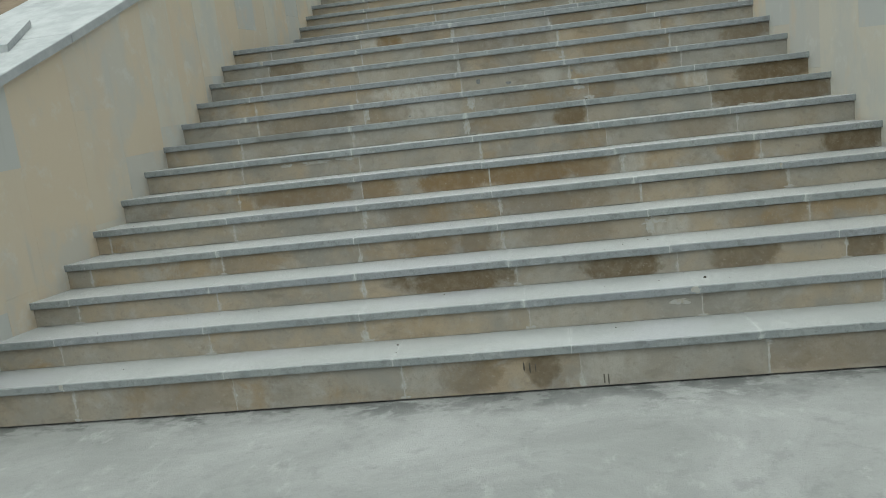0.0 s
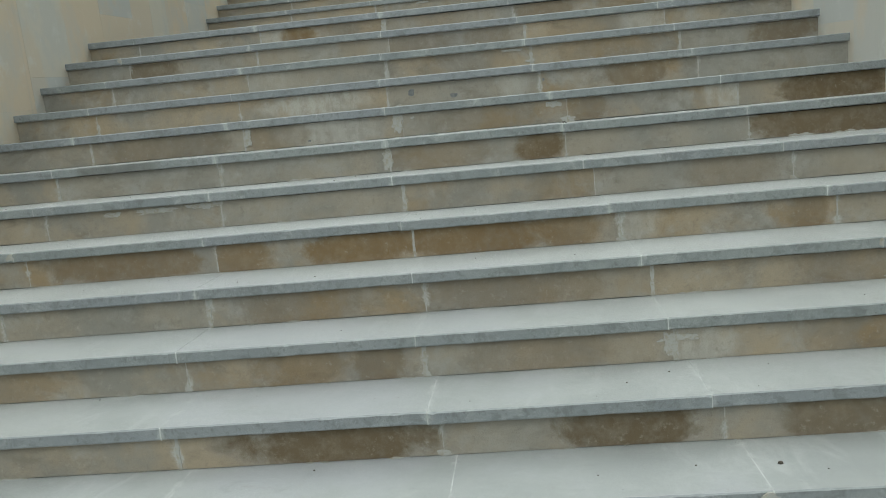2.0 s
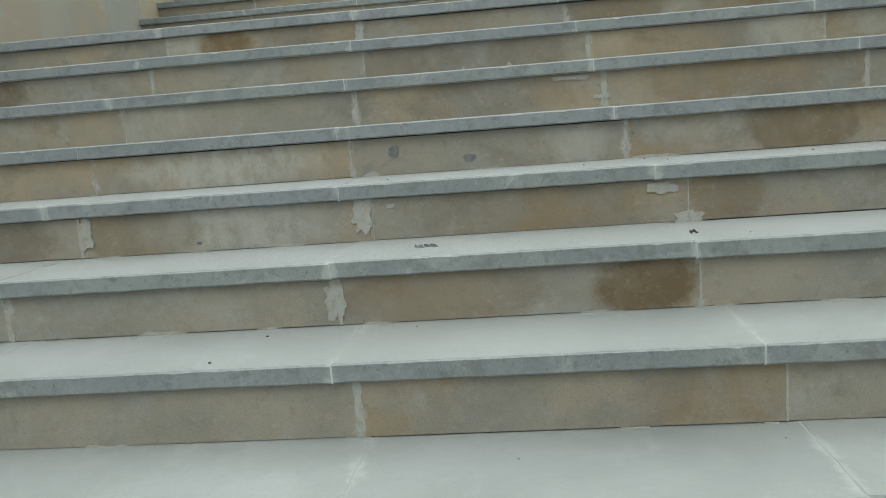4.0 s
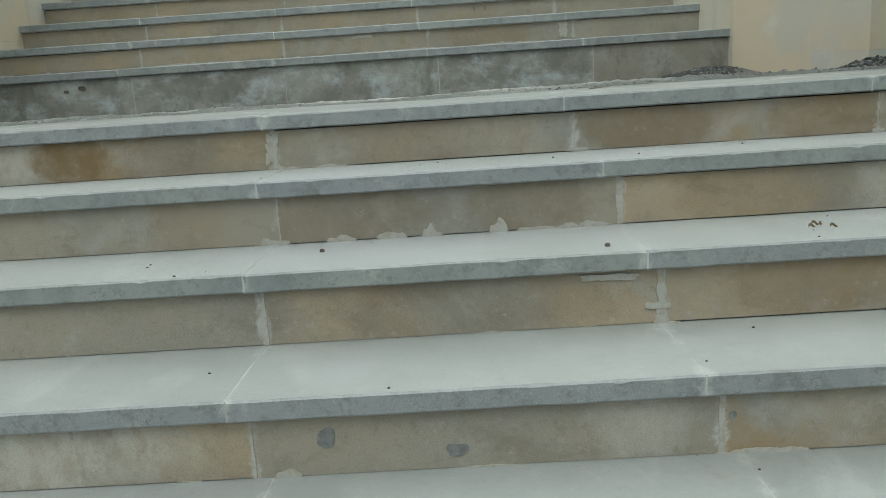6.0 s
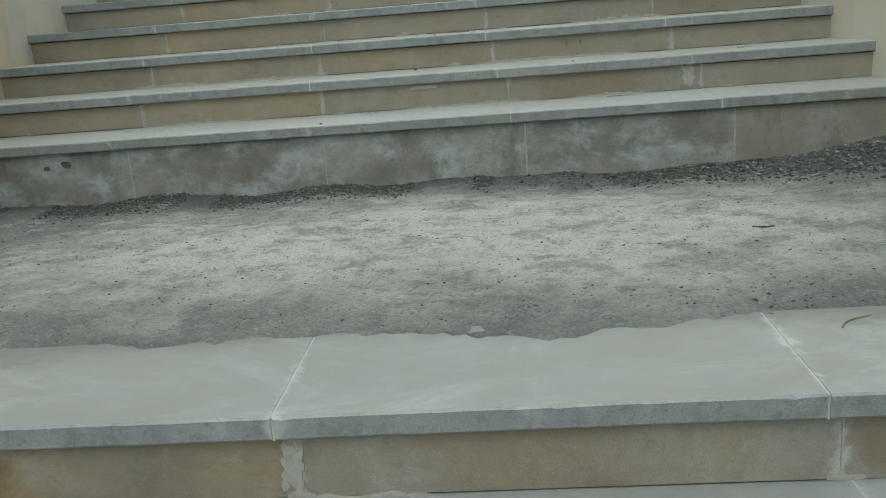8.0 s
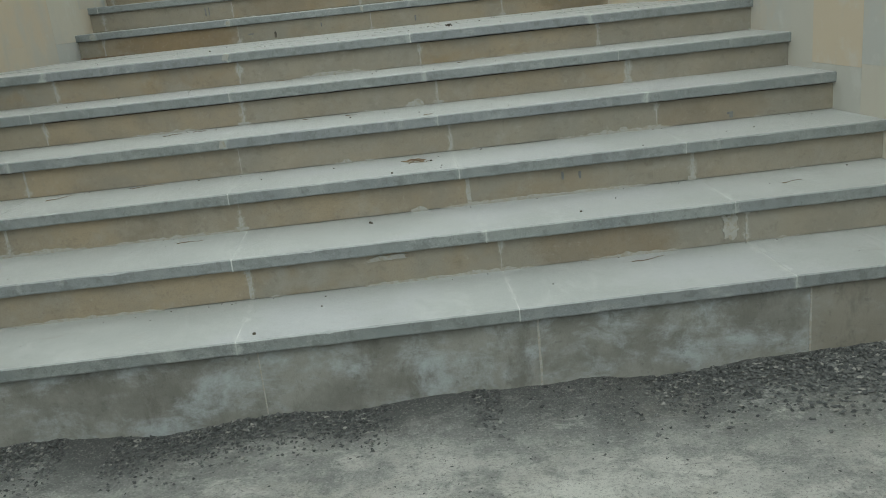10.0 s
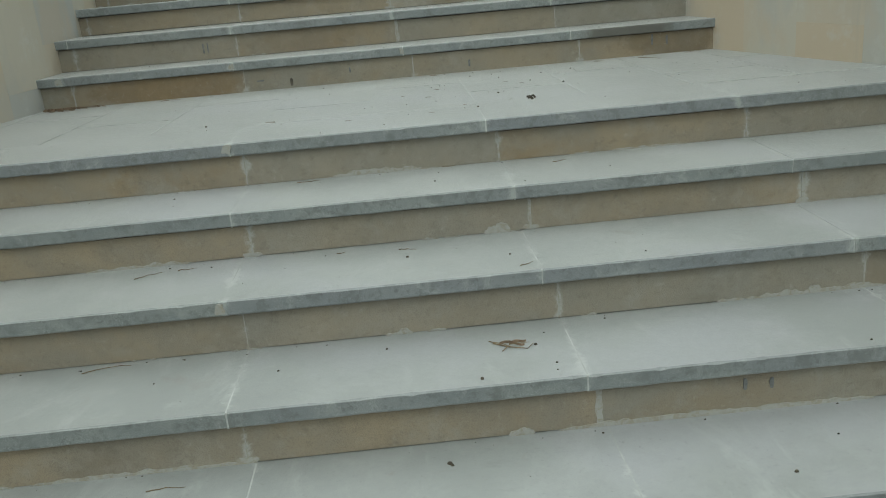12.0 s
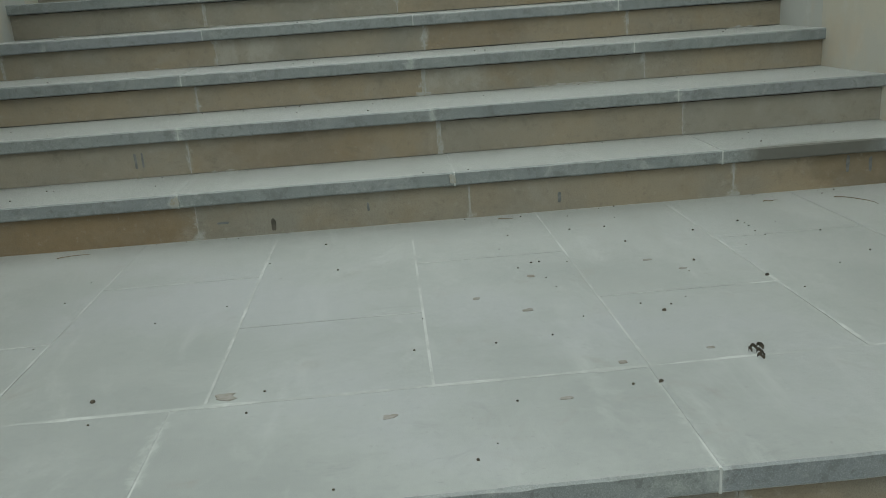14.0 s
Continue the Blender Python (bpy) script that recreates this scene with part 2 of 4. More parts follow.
def cement_material(name, lo, hi, dark, scale=1.0, depth=0.008):
    m = Mat(name, 0.92)
    a = m.noise(1.6 * scale, 7, 0.65, distort=0.8)
    c = m.mix(m.ramp(a, 0.32, 0.68), lo, hi)
    c = m.mix(m.ramp(m.noise(4.0 * scale, 6, 0.7, vec=m.stretch(0.55, 1, 1), distort=1.0), 0.56, 0.72, 0.0, 0.65), c, dark)
    c = m.mix(m.ramp(m.noise(14 * scale, 5, 0.7), 0.6, 0.75, 0.0, 0.45), c, hi)
    c = m.mix(m.ramp(m.noise(180, 2, 0.6), 0.36, 0.46, 0.4, 0.0), c, dark)
    h = m.calc("ADD", m.noise(26 * scale, 6, 0.75), m.calc("MULTIPLY", m.noise(150, 3, 0.7), 0.4))
    return m.done(c, h, depth, 0.7)


def wall_material():
    m = Mat("cream_wall_stone", 0.9)
    own = m.own()
    c = m.mix(m.ramp(own, 0.35, 0.65), (0.575, 0.535, 0.445), (0.595, 0.505, 0.375))
    odd = m.ramp(m.calc("FRACT", m.calc("MULTIPLY", own, 5.77)), 0.5, 0.8)
    c = m.mix(m.calc("MULTIPLY", odd, 0.95), c, (0.49, 0.495, 0.465))
    run = m.noise(1.0, 6, 0.62, vec=m.stretch(1.7, 1.7, 1.1), distort=0.1)
    c = m.mix(m.ramp(run, 0.47, 0.6, 0.0, 0.6), c, (0.49, 0.49, 0.452))
    warm = m.noise(1.0, 6, 0.62, vec=m.stretch(1.9, 1.9, 1.2), distort=0.2)
    c = m.mix(m.ramp(warm, 0.5, 0.62, 0.0, 0.5), c, (0.58, 0.485, 0.36))
    drip = m.noise(1.0, 4, 0.65, vec=m.stretch(9, 9, 0.5))
    c = m.mix(m.ramp(drip, 0.58, 0.74, 0.0, 0.35), c, (0.42, 0.415, 0.37))
    c = m.mix(m.ramp(m.noise(5, 6, 0.7), 0.54, 0.7, 0.0, 0.45), c, (0.62, 0.615, 0.575))
    c = m.mix(m.ramp(m.noise(40, 4, 0.75), 0.7, 0.78, 0.0, 0.3), c, (0.28, 0.26, 0.22))
    return m.done(c, m.calc("ADD", m.noise(18, 5, 0.7), m.calc("MULTIPLY", m.noise(200, 2), 0.4)), 0.004, 0.45)


def plain_material(name, a, b, scale, rough=0.9, bump=0.002):
    m = Mat(name, rough)
    c = m.mix(m.ramp(m.noise(scale, 5, 0.65), 0.3, 0.7), a, b)
    return m.done(c, m.noise(scale * 6, 4), bump, 0.6)


def screed_material():
    m = Mat("rough_screed", 0.95)
    v = m.n.new("ShaderNodeVectorMath")
    v.operation = "MULTIPLY_ADD"
    v.inputs[1].default_value, v.inputs[2].default_value = (0.62, 1.25, 0), (-0.62 * 0.3, -1.25 * 5.75, 0)
    m.l.new(m.pos, v.inputs[0])
    d = m.n.new("ShaderNodeVectorMath")
    d.operation = "LENGTH"
    m.l.new(v.outputs[0], d.inputs[0])
    swirl = m.calc("ADD", d.outputs["Value"], m.calc("MULTIPLY", m.calc("SUBTRACT", m.noise(2.0, 7, 0.66, distort=0.15), 0.5), 2.4))
    c = m.mix(m.ramp(swirl, 0.35, 1.5), (0.72, 0.715, 0.665), (0.225, 0.232, 0.224))
    c = m.mix(m.ramp(m.noise(3.3, 5, 0.65), 0.5, 0.7, 0.0, 0.4), c, (0.44, 0.42, 0.365))
    c = m.mix(m.ramp(m.noise(4.6, 8, 0.72, distort=0.2), 0.50, 0.62, 0.0, 0.6), c, (0.23, 0.237, 0.228))
    c = m.mix(m.ramp(m.noise(5.2, 8, 0.72, vec=m.stretch(0.9, 1.3, 1), distort=0.2), 0.54, 0.66, 0.0, 0.7), c, (0.68, 0.675, 0.63))
    crust = m.noise(9, 9, 0.78)
    c = m.mix(m.ramp(crust, 0.48, 0.64, 0.0, 0.6), c, (0.19, 0.197, 0.19))
    c = m.mix(m.ramp(m.noise(24, 8, 0.78), 0.53, 0.66, 0.0, 0.55), c, (0.55, 0.545, 0.505))
    # a greyer rim towards the slabs, dark fines by the riser and the right wall
    wander = m.calc("MULTIPLY", m.calc("SUBTRACT", m.noise(3.4, 7, 0.72), 0.5), 0.9)
    c = m.mix(m.ramp(m.calc("ADD", m.axis("Y"), wander), 4.9, 5.2, 0.4, 0.0), c, (0.19, 0.197, 0.19))
    c = m.mix(m.ramp(m.calc("ADD", m.axis("Y"), wander), 6.6, 6.95, 0.0, 0.85), c, (0.1, 0.102, 0.1))
    c = m.mix(m.ramp(m.calc("ADD", m.axis("X"), m.calc("MULTIPLY", wander, 2.0)), 1.3, 2.4, 0.0, 0.6), c, (0.15, 0.153, 0.15))
    grit = m.noise(110, 6, 0.8)
    c = m.mix(m.ramp(grit, 0.38, 0.49, 0.5, 0.0), c, (0.16, 0.165, 0.16))
    c = m.mix(m.ramp(grit, 0.53, 0.62, 0.0, 0.4), c, (0.60, 0.60, 0.56))
    fleck = m.noise(60, 4, 0.7)
    c = m.mix(m.ramp(fleck, 0.30, 0.40, 0.7, 0.0), c, (0.06, 0.062, 0.06))
    return m.done(c, m.calc("ADD", m.calc("MULTIPLY", crust, 1.5), m.calc("ADD", m.calc("MULTIPLY", fleck, 0.9), m.calc("MULTIPLY", grit, 0.8))), 0.02, 1.0)


def gravel_material():
    m = Mat("crushed_gravel", 0.95)
    c = m.mix(m.island(), (0.035, 0.037, 0.038), (0.12, 0.123, 0.12))
    c = m.mix(m.ramp(m.calc("FRACT", m.calc("MULTIPLY", m.island(), 13.7)), 0.86, 0.95, 0.0, 0.6), c, (0.36, 0.35, 0.32))
    return m.done(c, m.noise(240, 3), 0.002, 0.6)


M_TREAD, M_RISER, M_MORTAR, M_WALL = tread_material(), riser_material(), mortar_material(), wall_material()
M_JOINT, M_SMEAR, M_LIME = joint_material(), smear_material(), lime_riser_material()
M_ROUGH = screed_material()
M_CEMENT = cement_material("bare_cement", (0.215, 0.222, 0.217), (0.37, 0.378, 0.37), (0.12, 0.123, 0.12), 1.7)
M_COPING = plain_material("grey_coping_stone", (0.33, 0.345, 0.345), (0.45, 0.465, 0.46), 4)
M_EARTH = plain_material("brown_earth", (0.10, 0.075, 0.05), (0.2, 0.155, 0.105), 3, bump=0.02)
M_GRAVEL = gravel_material()
M_TWIG = plain_material("dry_twig", (0.13, 0.095, 0.06), (0.26, 0.2, 0.12), 60)
M_DARK = plain_material("dark_crumbs", (0.04, 0.036, 0.03), (0.13, 0.11, 0.085), 80)
M_LEAF = plain_material("dry_leaf", (0.17, 0.115, 0.075), (0.36, 0.27, 0.19), 45)
M_MARK = plain_material("dark_drip_or_hole", (0.06, 0.055, 0.045), (0.11, 0.1, 0.08), 40)

M_SPOT = plain_material("grey_spot", (0.12, 0.124, 0.124), (0.2, 0.203, 0.2), 40)

# ---- measures of the place ----
# nosing of each step: y of the front edge, z of the top
NOSE = {
    1: (0.0, 0.16), 2: (0.364, 0.321), 3: (0.739, 0.472), 4: (1.118, 0.627), 5: (1.486, 0.787), 6: (1.867, 0.948), 7: (2.229, 1.115),
    8: (2.596, 1.274), 9: (2.967, 1.433), 10: (3.357, 1.595), 11: (3.718, 1.761), 12: (4.093, 1.924), 13: (4.473, 2.079),
    14: (6.957, 2.26), 15: (7.339, 2.425), 16: (7.716, 2.587), 17: (8.075, 2.752), 18: (8.449, 2.909), 19: (8.811, 3.071),
    20: (10.457, 3.218), 21: (10.778, 3.391), 22: (11.17, 3.546), 23: (11.532, 3.702), 24: (11.91, 3.862), 25: (12.29, 4.022), 26: (12.67, 4.182),
}
# x of one joint between the slabs of each step
JOINT = {
    1: 0.0, 2: -0.237, 3: -0.323, 4: -0.392, 5: -0.43, 6: -0.51, 7: -0.585, 8: -0.655, 9: -0.697, 10: -0.77, 11: -0.802, 12: -0.837, 13: -0.889,
    14: -0.401, 15: -0.452, 16: -0.503, 17: -0.551, 18: -0.57, 19: -0.614, 20: -0.864, 21: -0.908, 22: -0.959, 23: -0.924, 24: -0.99, 25: -1.03, 26: -1.07,
}
GROUND = -0.09
THICK, OVER = 0.046, 0.022
LEFT = [(-0.45, -2.62), (0.74, -2.48), (1.5, -2.38), (2.23, -2.28), (2.97, -2.226), (4.47, -2.193), (7.3, -2.25), (8.1, -2.23), (9.85, -1.99), (10.46, -1.893), (11.2, -1.866), (13.6, -1.86)]
RIGHT = [(-0.45, 3.47), (0.7, 3.31), (2.6, 3.069), (3.72, 2.919), (4.47, 2.83), (6.15, 2.72), (6.95, 2.286), (7.72, 2.157), (8.81, 2.064), (9.6, 1.9), (10.45, 1.739), (11.0, 1.66), (11.6, 1.63), (13.6, 1.56)]


def side(line, y):
    return float(np.interp(y, [p[0] for p in line], [p[1] for p in line]))


def wall_top(y):
    return 1.921 + 0.354 * (y - 0.883)


def tread_z(k, y):
    """Height of tread k at y: the lower treads fall a little towards the back."""
    if k > 12:
        return NOSE[k][1]
    return NOSE[k][1] - 0.019 * (y - NOSE[k][0]) / (NOSE[k + 1][0] + OVER - NOSE[k][0])


def pitch(k):
    return 0.944 if k < 14 else 0.917 if k < 20 else 0.907


def joints(k, x0, x1, shift=0.0):
    """The x of the ends and of all joints of step k."""
    first, gap = JOINT[k] + shift, pitch(k)
    n = math.ceil((x0 + 0.06 - first) / gap)
    out = [x0]
    while first + n * gap < x1 - 0.06:
        out.append(first + n * gap)
        n += 1
    return out + [x1]


# ---- building helpers ----
def mesh_of(name, verts, faces, material, smooth=False):
    me = bpy.data.meshes.new(name)
    me.from_pydata([tuple(v) for v in verts], [], faces)
    me.update()
    me.materials.append(material)
    if smooth:
        me.polygons.foreach_set("use_smooth", [True] * len(me.polygons))
    return me


def part(name, me, parent, label=""):
    ob = new(name, me)
    ob.parent = parent
    if label:
        tagged(ob, label)
    return ob


def sweep(xs, ring_at):
    """A closed bar along x: ring_at(x) gives the (y, z) ring, the same length at each x."""
    verts, faces = [], []
    for x in xs:
        ring = ring_at(x)
        verts += [(x, y, z) for y, z in ring]
    n = len(ring)
    for a in range(len(xs) - 1):
        for b in range(n):
            c = (b + 1) % n
            faces.append((a * n + b, a * n + c, (a + 1) * n + c, (a + 1) * n + b))
    faces.append(tuple(range(n))[::-1])
    faces.append(tuple((len(xs) - 1) * n + b for b in range(n)))
    return verts, faces


def box(x0, x1, y0, y1, z0, z1):
    v = [(x, y, z) for x in (x0, x1) for y in (y0, y1) for z in (z0, z1)]
    f = [(0, 1, 3, 2), (4, 6, 7, 5), (0, 4, 5, 1), (2, 3, 7, 6), (0, 2, 6, 4), (1, 5, 7, 3)]
    return v, f


def gather(pieces):
    verts, faces = [], []
    for v, f in pieces:
        n = len(verts)
        verts += v
        faces += [tuple(n + k for k in q) for q in f]
    return verts, faces


def slab_piece(x0, x1, y0, y1, z, thick, fall=0.0):
    """A stone slab with a worn front edge, its top at z."""
    n = max(3, int((x1 - x0) / 0.018))
    xs = np.linspace(x0, x1, n)

    def ring(x):
        w = noise.noise(Vector((x * 9, y0 * 3, z))) * 0.0022
        chip = max(0.0, noise.noise(Vector((x * 26, y0 * 7 + 5, z * 3))) - 0.40) * 0.014 + max(0.0, noise.noise(Vector((x * 70, y0 * 5, z))) - 0.35) * 0.008
        b = 0.004 + chip
        e = noise.noise(Vector((x * 14, y0, 7.0))) * 0.0015
        return [(y1, z - fall), (y0 + w + b, z), (y0 + w, z - b), (y0 + w + 0.0005, z - thick + 0.004 + e), (y0 + w + 0.004, z - thick + e), (y1, z - thick - fall)]

    return sweep(xs, ring)


def jagged(cx, cz, w, h, rng, rough=0.3, n=22):
    """A ragged outline in x and z."""
    seed, out = rng.uniform(0, 90), []
    for k in range(n):
        a = 2 * math.pi * k / n
        sx, sz = math.cos(a), math.sin(a)
        s = (abs(sx) ** 4 + abs(sz) ** 4) ** -0.25
        px, pz = sx * s * w / 2, sz * s * h / 2
        s *= 1 + rough * (noise.noise(Vector((px * 40 + seed, pz * 40, 0.0))) + 0.45 * noise.noise(Vector((px * 130, pz * 130, seed)))) - 0.25 * rough
        out.append((cx + sx * s * w / 2, cz + sz * s * h / 2))
    return out


def foot_outline(cx, base, w, h, rng, n=20):
    """A trowelled smear that stands on the tread: level below, uneven above."""
    seed = rng.uniform(0, 50)
    out = [(cx + w / 2, base), (cx - w / 2, base)]
    for k in range(n + 1):
        t = k / n
        x = (t - 0.5) * w
        top = (0.12 + 0.88 * math.sin(math.pi * t) ** 0.4) * (0.6 + 0.6 * noise.noise(Vector((x * 28, seed, 0))) + 0.22 * noise.noise(Vector((x * 110, seed, 4.0))))
        out.append((cx + x * 0.98, base + 0.001 + h * max(0.04, top)))
    return out[::-1]


def plate(outline, y0, y1):
    """A flat piece with that outline in x and z, between the two y."""
    n = len(outline)
    v = [(x, y0, z) for x, z in outline] + [(x, y1, z) for x, z in outline]
    f = [tuple(range(n)), tuple(range(n, 2 * n))[::-1]]
    f += [(k, n + k, n + (k + 1) % n, (k + 1) % n) for k in range(n)]
    return v, f


# ---- ground ----
def ground_material():
    m = Mat("ground_concrete", 0.92)
    a = m.noise(1.3, 7, 0.65, vec=m.stretch(0.7, 1.0, 1), distort=0.8)
    c = m.mix(m.ramp(a, 0.32, 0.68), (0.25, 0.255, 0.245), (0.345, 0.35, 0.338))
    drag = m.noise(1.0, 6, 0.7, vec=m.stretch(3.2, 4.4, 1), distort=0.2)
    near = m.ramp(m.calc("ADD", m.axis("Y"), m.calc("MULTIPLY", m.noise(2.1, 5, 0.7), 0.9)), 0.1, 0.55)
    c = m.mix(m.calc("MULTIPLY", m.ramp(drag, 0.45, 0.56, 0.0, 0.9), near), c, (0.13, 0.134, 0.13))
    c = m.mix(m.ramp(m.noise(1.0, 6, 0.7, vec=m.stretch(7, 3.5, 1)), 0.56, 0.72, 0.0, 0.4), c, (0.46, 0.465, 0.445))
    c = m.mix(m.ramp(m.noise(7, 8, 0.76), 0.52, 0.66, 0.0, 0.5), c, (0.2, 0.205, 0.198))
    grit = m.noise(150, 3, 0.7)
    c = m.mix(m.ramp(grit, 0.32, 0.44, 0.5, 0.0), c, (0.18, 0.18, 0.175))
    return m.done(c, m.calc("ADD", grit, m.calc("MULTIPLY", m.noise(22, 6, 0.75), 2.0)), 0.008, 0.7)


M_GROUND = ground_material()
g = mesh_of("ground", *gather([([(-300, -300, GROUND), (300, -300, GROUND), (300, 300, GROUND), (-300, 300, GROUND)], [(0, 1, 2, 3)])]), M_GROUND)
tagged(new("ground", g), "rough grey concrete ground at the foot of the stairs", "ground", kind="structure")

# ---- the stairs: cores, slabs and risers ----
FLIGHTS = {1: range(1, 14), 2: range(14, 20), 3: range(20, 27)}
LAST = 26
STRIP = {13: 4.86, 19: 9.184}
# damp stains on risers: step and x, then half width, strength, ochre
STAIN = {
    (1, 0.40): (0.2, 0.5, 0.2), (1, 0.79): (0.1, 0.8, 0.1), (1, 2.3): (0.6, 0.35, 0.4), (1, -1.2): (0.5, 0.3, 0.4), (3, 0.28): (0.40, 0.95, 0.15), (3, 1.28): (0.27, 0.95, 0.1), (3, 2.0): (0.22, 0.75, 0.15), (3, 2.65): (0.14, 0.8, 0.1),
    (6, -0.9): (0.45, 0.75, 0.7), (6, -0.38): (0.2, 0.7, 0.8), (6, 0.25): (0.3, 0.9, 0.9), (6, 0.75): (0.4, 0.9, 0.9), (6, 1.2): (0.16, 0.7, 0.9), (6, 2.24): (0.1, 0.6, 0.6), (6, 2.95): (0.22, 0.95, 0.1),
    (5, 0.0): (0.3, 0.4, 0.4), (5, 0.9): (0.4, 0.45, 0.5), (5, 2.4): (0.4, 0.4, 0.6), (4, 0.1): (0.22, 0.55, 0.5), (4, 0.4): (0.12, 0.6, 0.4), (4, 1.0): (0.3, 0.35, 0.5), (4, 2.2): (0.3, 0.3, 0.4), (4, -1.2): (0.4, 0.35, 0.4),
    (8, 0.6): (0.35, 0.4, 0.6), (8, 1.1): (0.15, 0.95, 0.3), (8, 2.65): (0.55, 0.9, 0.25), (9, 2.75): (0.35, 0.98, 0.2), (9, -1.1): (0.45, 0.5, 0.2), (9, -0.4): (0.22, 0.4, 0.3), (9, 0.8): (0.4, 0.3, 0.3), (9, 1.4): (0.12, 0.5, 0.4),
    (10, 1.72): (0.2, 0.7, 0.4), (11, 2.7): (0.25, 0.75, 0.3), (11, 1.6): (0.35, 0.35, 0.5), (12, -1.7): (0.4, 0.75, 0.15), (12, 0.3): (0.3, 0.4, 0.5), (12, 0.85): (0.2, 0.45, 0.4), (12, 1.5): (0.3, 0.3, 0.6), (11, 0.7): (0.4, 0.25, 0.5),
    (13, -0.57): (0.14, 0.9, 0.7), (13, 1.25): (0.24, 0.6, 0.7), (13, 0.6): (0.4, 0.25, 0.8), (13, -0.2): (0.3, 0.25, 0.8), (13, 1.9): (0.3, 0.5, 0.8),
    (7, 2.0): (0.25, 0.35, 0.4), (7, 1.3): (0.3, 0.35, 0.3), (20, -1.2): (0.45, 0.6, 1.0), (20, 1.5): (0.3, 0.5, 0.1), (15, 0.9): (0.3, 0.35, 0.8), (17, 1.5): (0.4, 0.25, 0.9), (21, -0.5): (0.3, 0.3, 0.9), (23, 0.2): (0.3, 0.3, 0.9),
}
# pale limed stretches of riser: step and x, then half width and strength
PALE = {(10, -0.25): (0.35, 0.9), (10, 1.0): (0.1, 0.5), (9, -0.1): (0.35, 0.7), (9, 1.6): (0.3, 0.6), (9, 2.15): (0.12, 0.8), (13, -0.75): (0.12, 0.7), (13, 0.8): (0.2, 0.4), (1, 1.15): (0.2, 0.5), (1, 0.15): (0.15, 0.4),
        (4, 1.6): (0.15, 0.7), (6, 1.5): (0.12, 0.6), (2, 0.9): (0.3, 0.3), (11, -0.7): (0.3, 0.4), (12, 1.9): (0.2, 0.5), (22, 0.1): (0.2, 0.5), (23, -0.8): (0.2, 0.6)}
# panels of greyer stone: step and an x within the panel
GREY = {(7, 2.4), (5, -0.9), (8, -0.2), (9, -1.1), (1, 1.3), (4, 1.2), (8, 1.7), (3, 0.75), (7, 0.1), (11, 2.2), (10, 2.5), (12, -1.0), (2, 1.2), (15, 1.6), (16, 1.8), (17, -0.2), (19, 1.7), (18, 1.5), (18, 0.1), (21, 1.3), (21, -1.4), (5, 2.9), (19, -0.2)}
rng = random.Random(4)
STAIRS = {}
for f, ks in FLIGHTS.items():
    core = []
    for k in ks:
        y, z = NOSE[k]
        y1 = NOSE[k + 1][0] + 0.25 if k < LAST else 14.0
        if k == 13:
            core.append(box(-2.5, 3.0, y + 0.06, 7.2, -0.3, 1.86))
            core.append(box(-2.5, 3.0, y + 0.06, 4.84, 1.86, z - THICK - 0.002))
        else:
            core.append(box(side(LEFT, y) - 0.25, side(RIGHT, y) + 0.25, y + 0.06, y1, -0.3, z - THICK - 0.002))
    st = new("stairs_%d" % f, mesh_of("stairs_core", *gather(core), M_CEMENT))
    tagged(st, ("wide outdoor stone stairs with grey slab treads and tan risers", "upper stone stairs rising from the unfinished gravel landing", "narrow top stairs of grey treads and tan risers")[f - 1], "stairs", kind="structure")
    STAIRS[f] = st

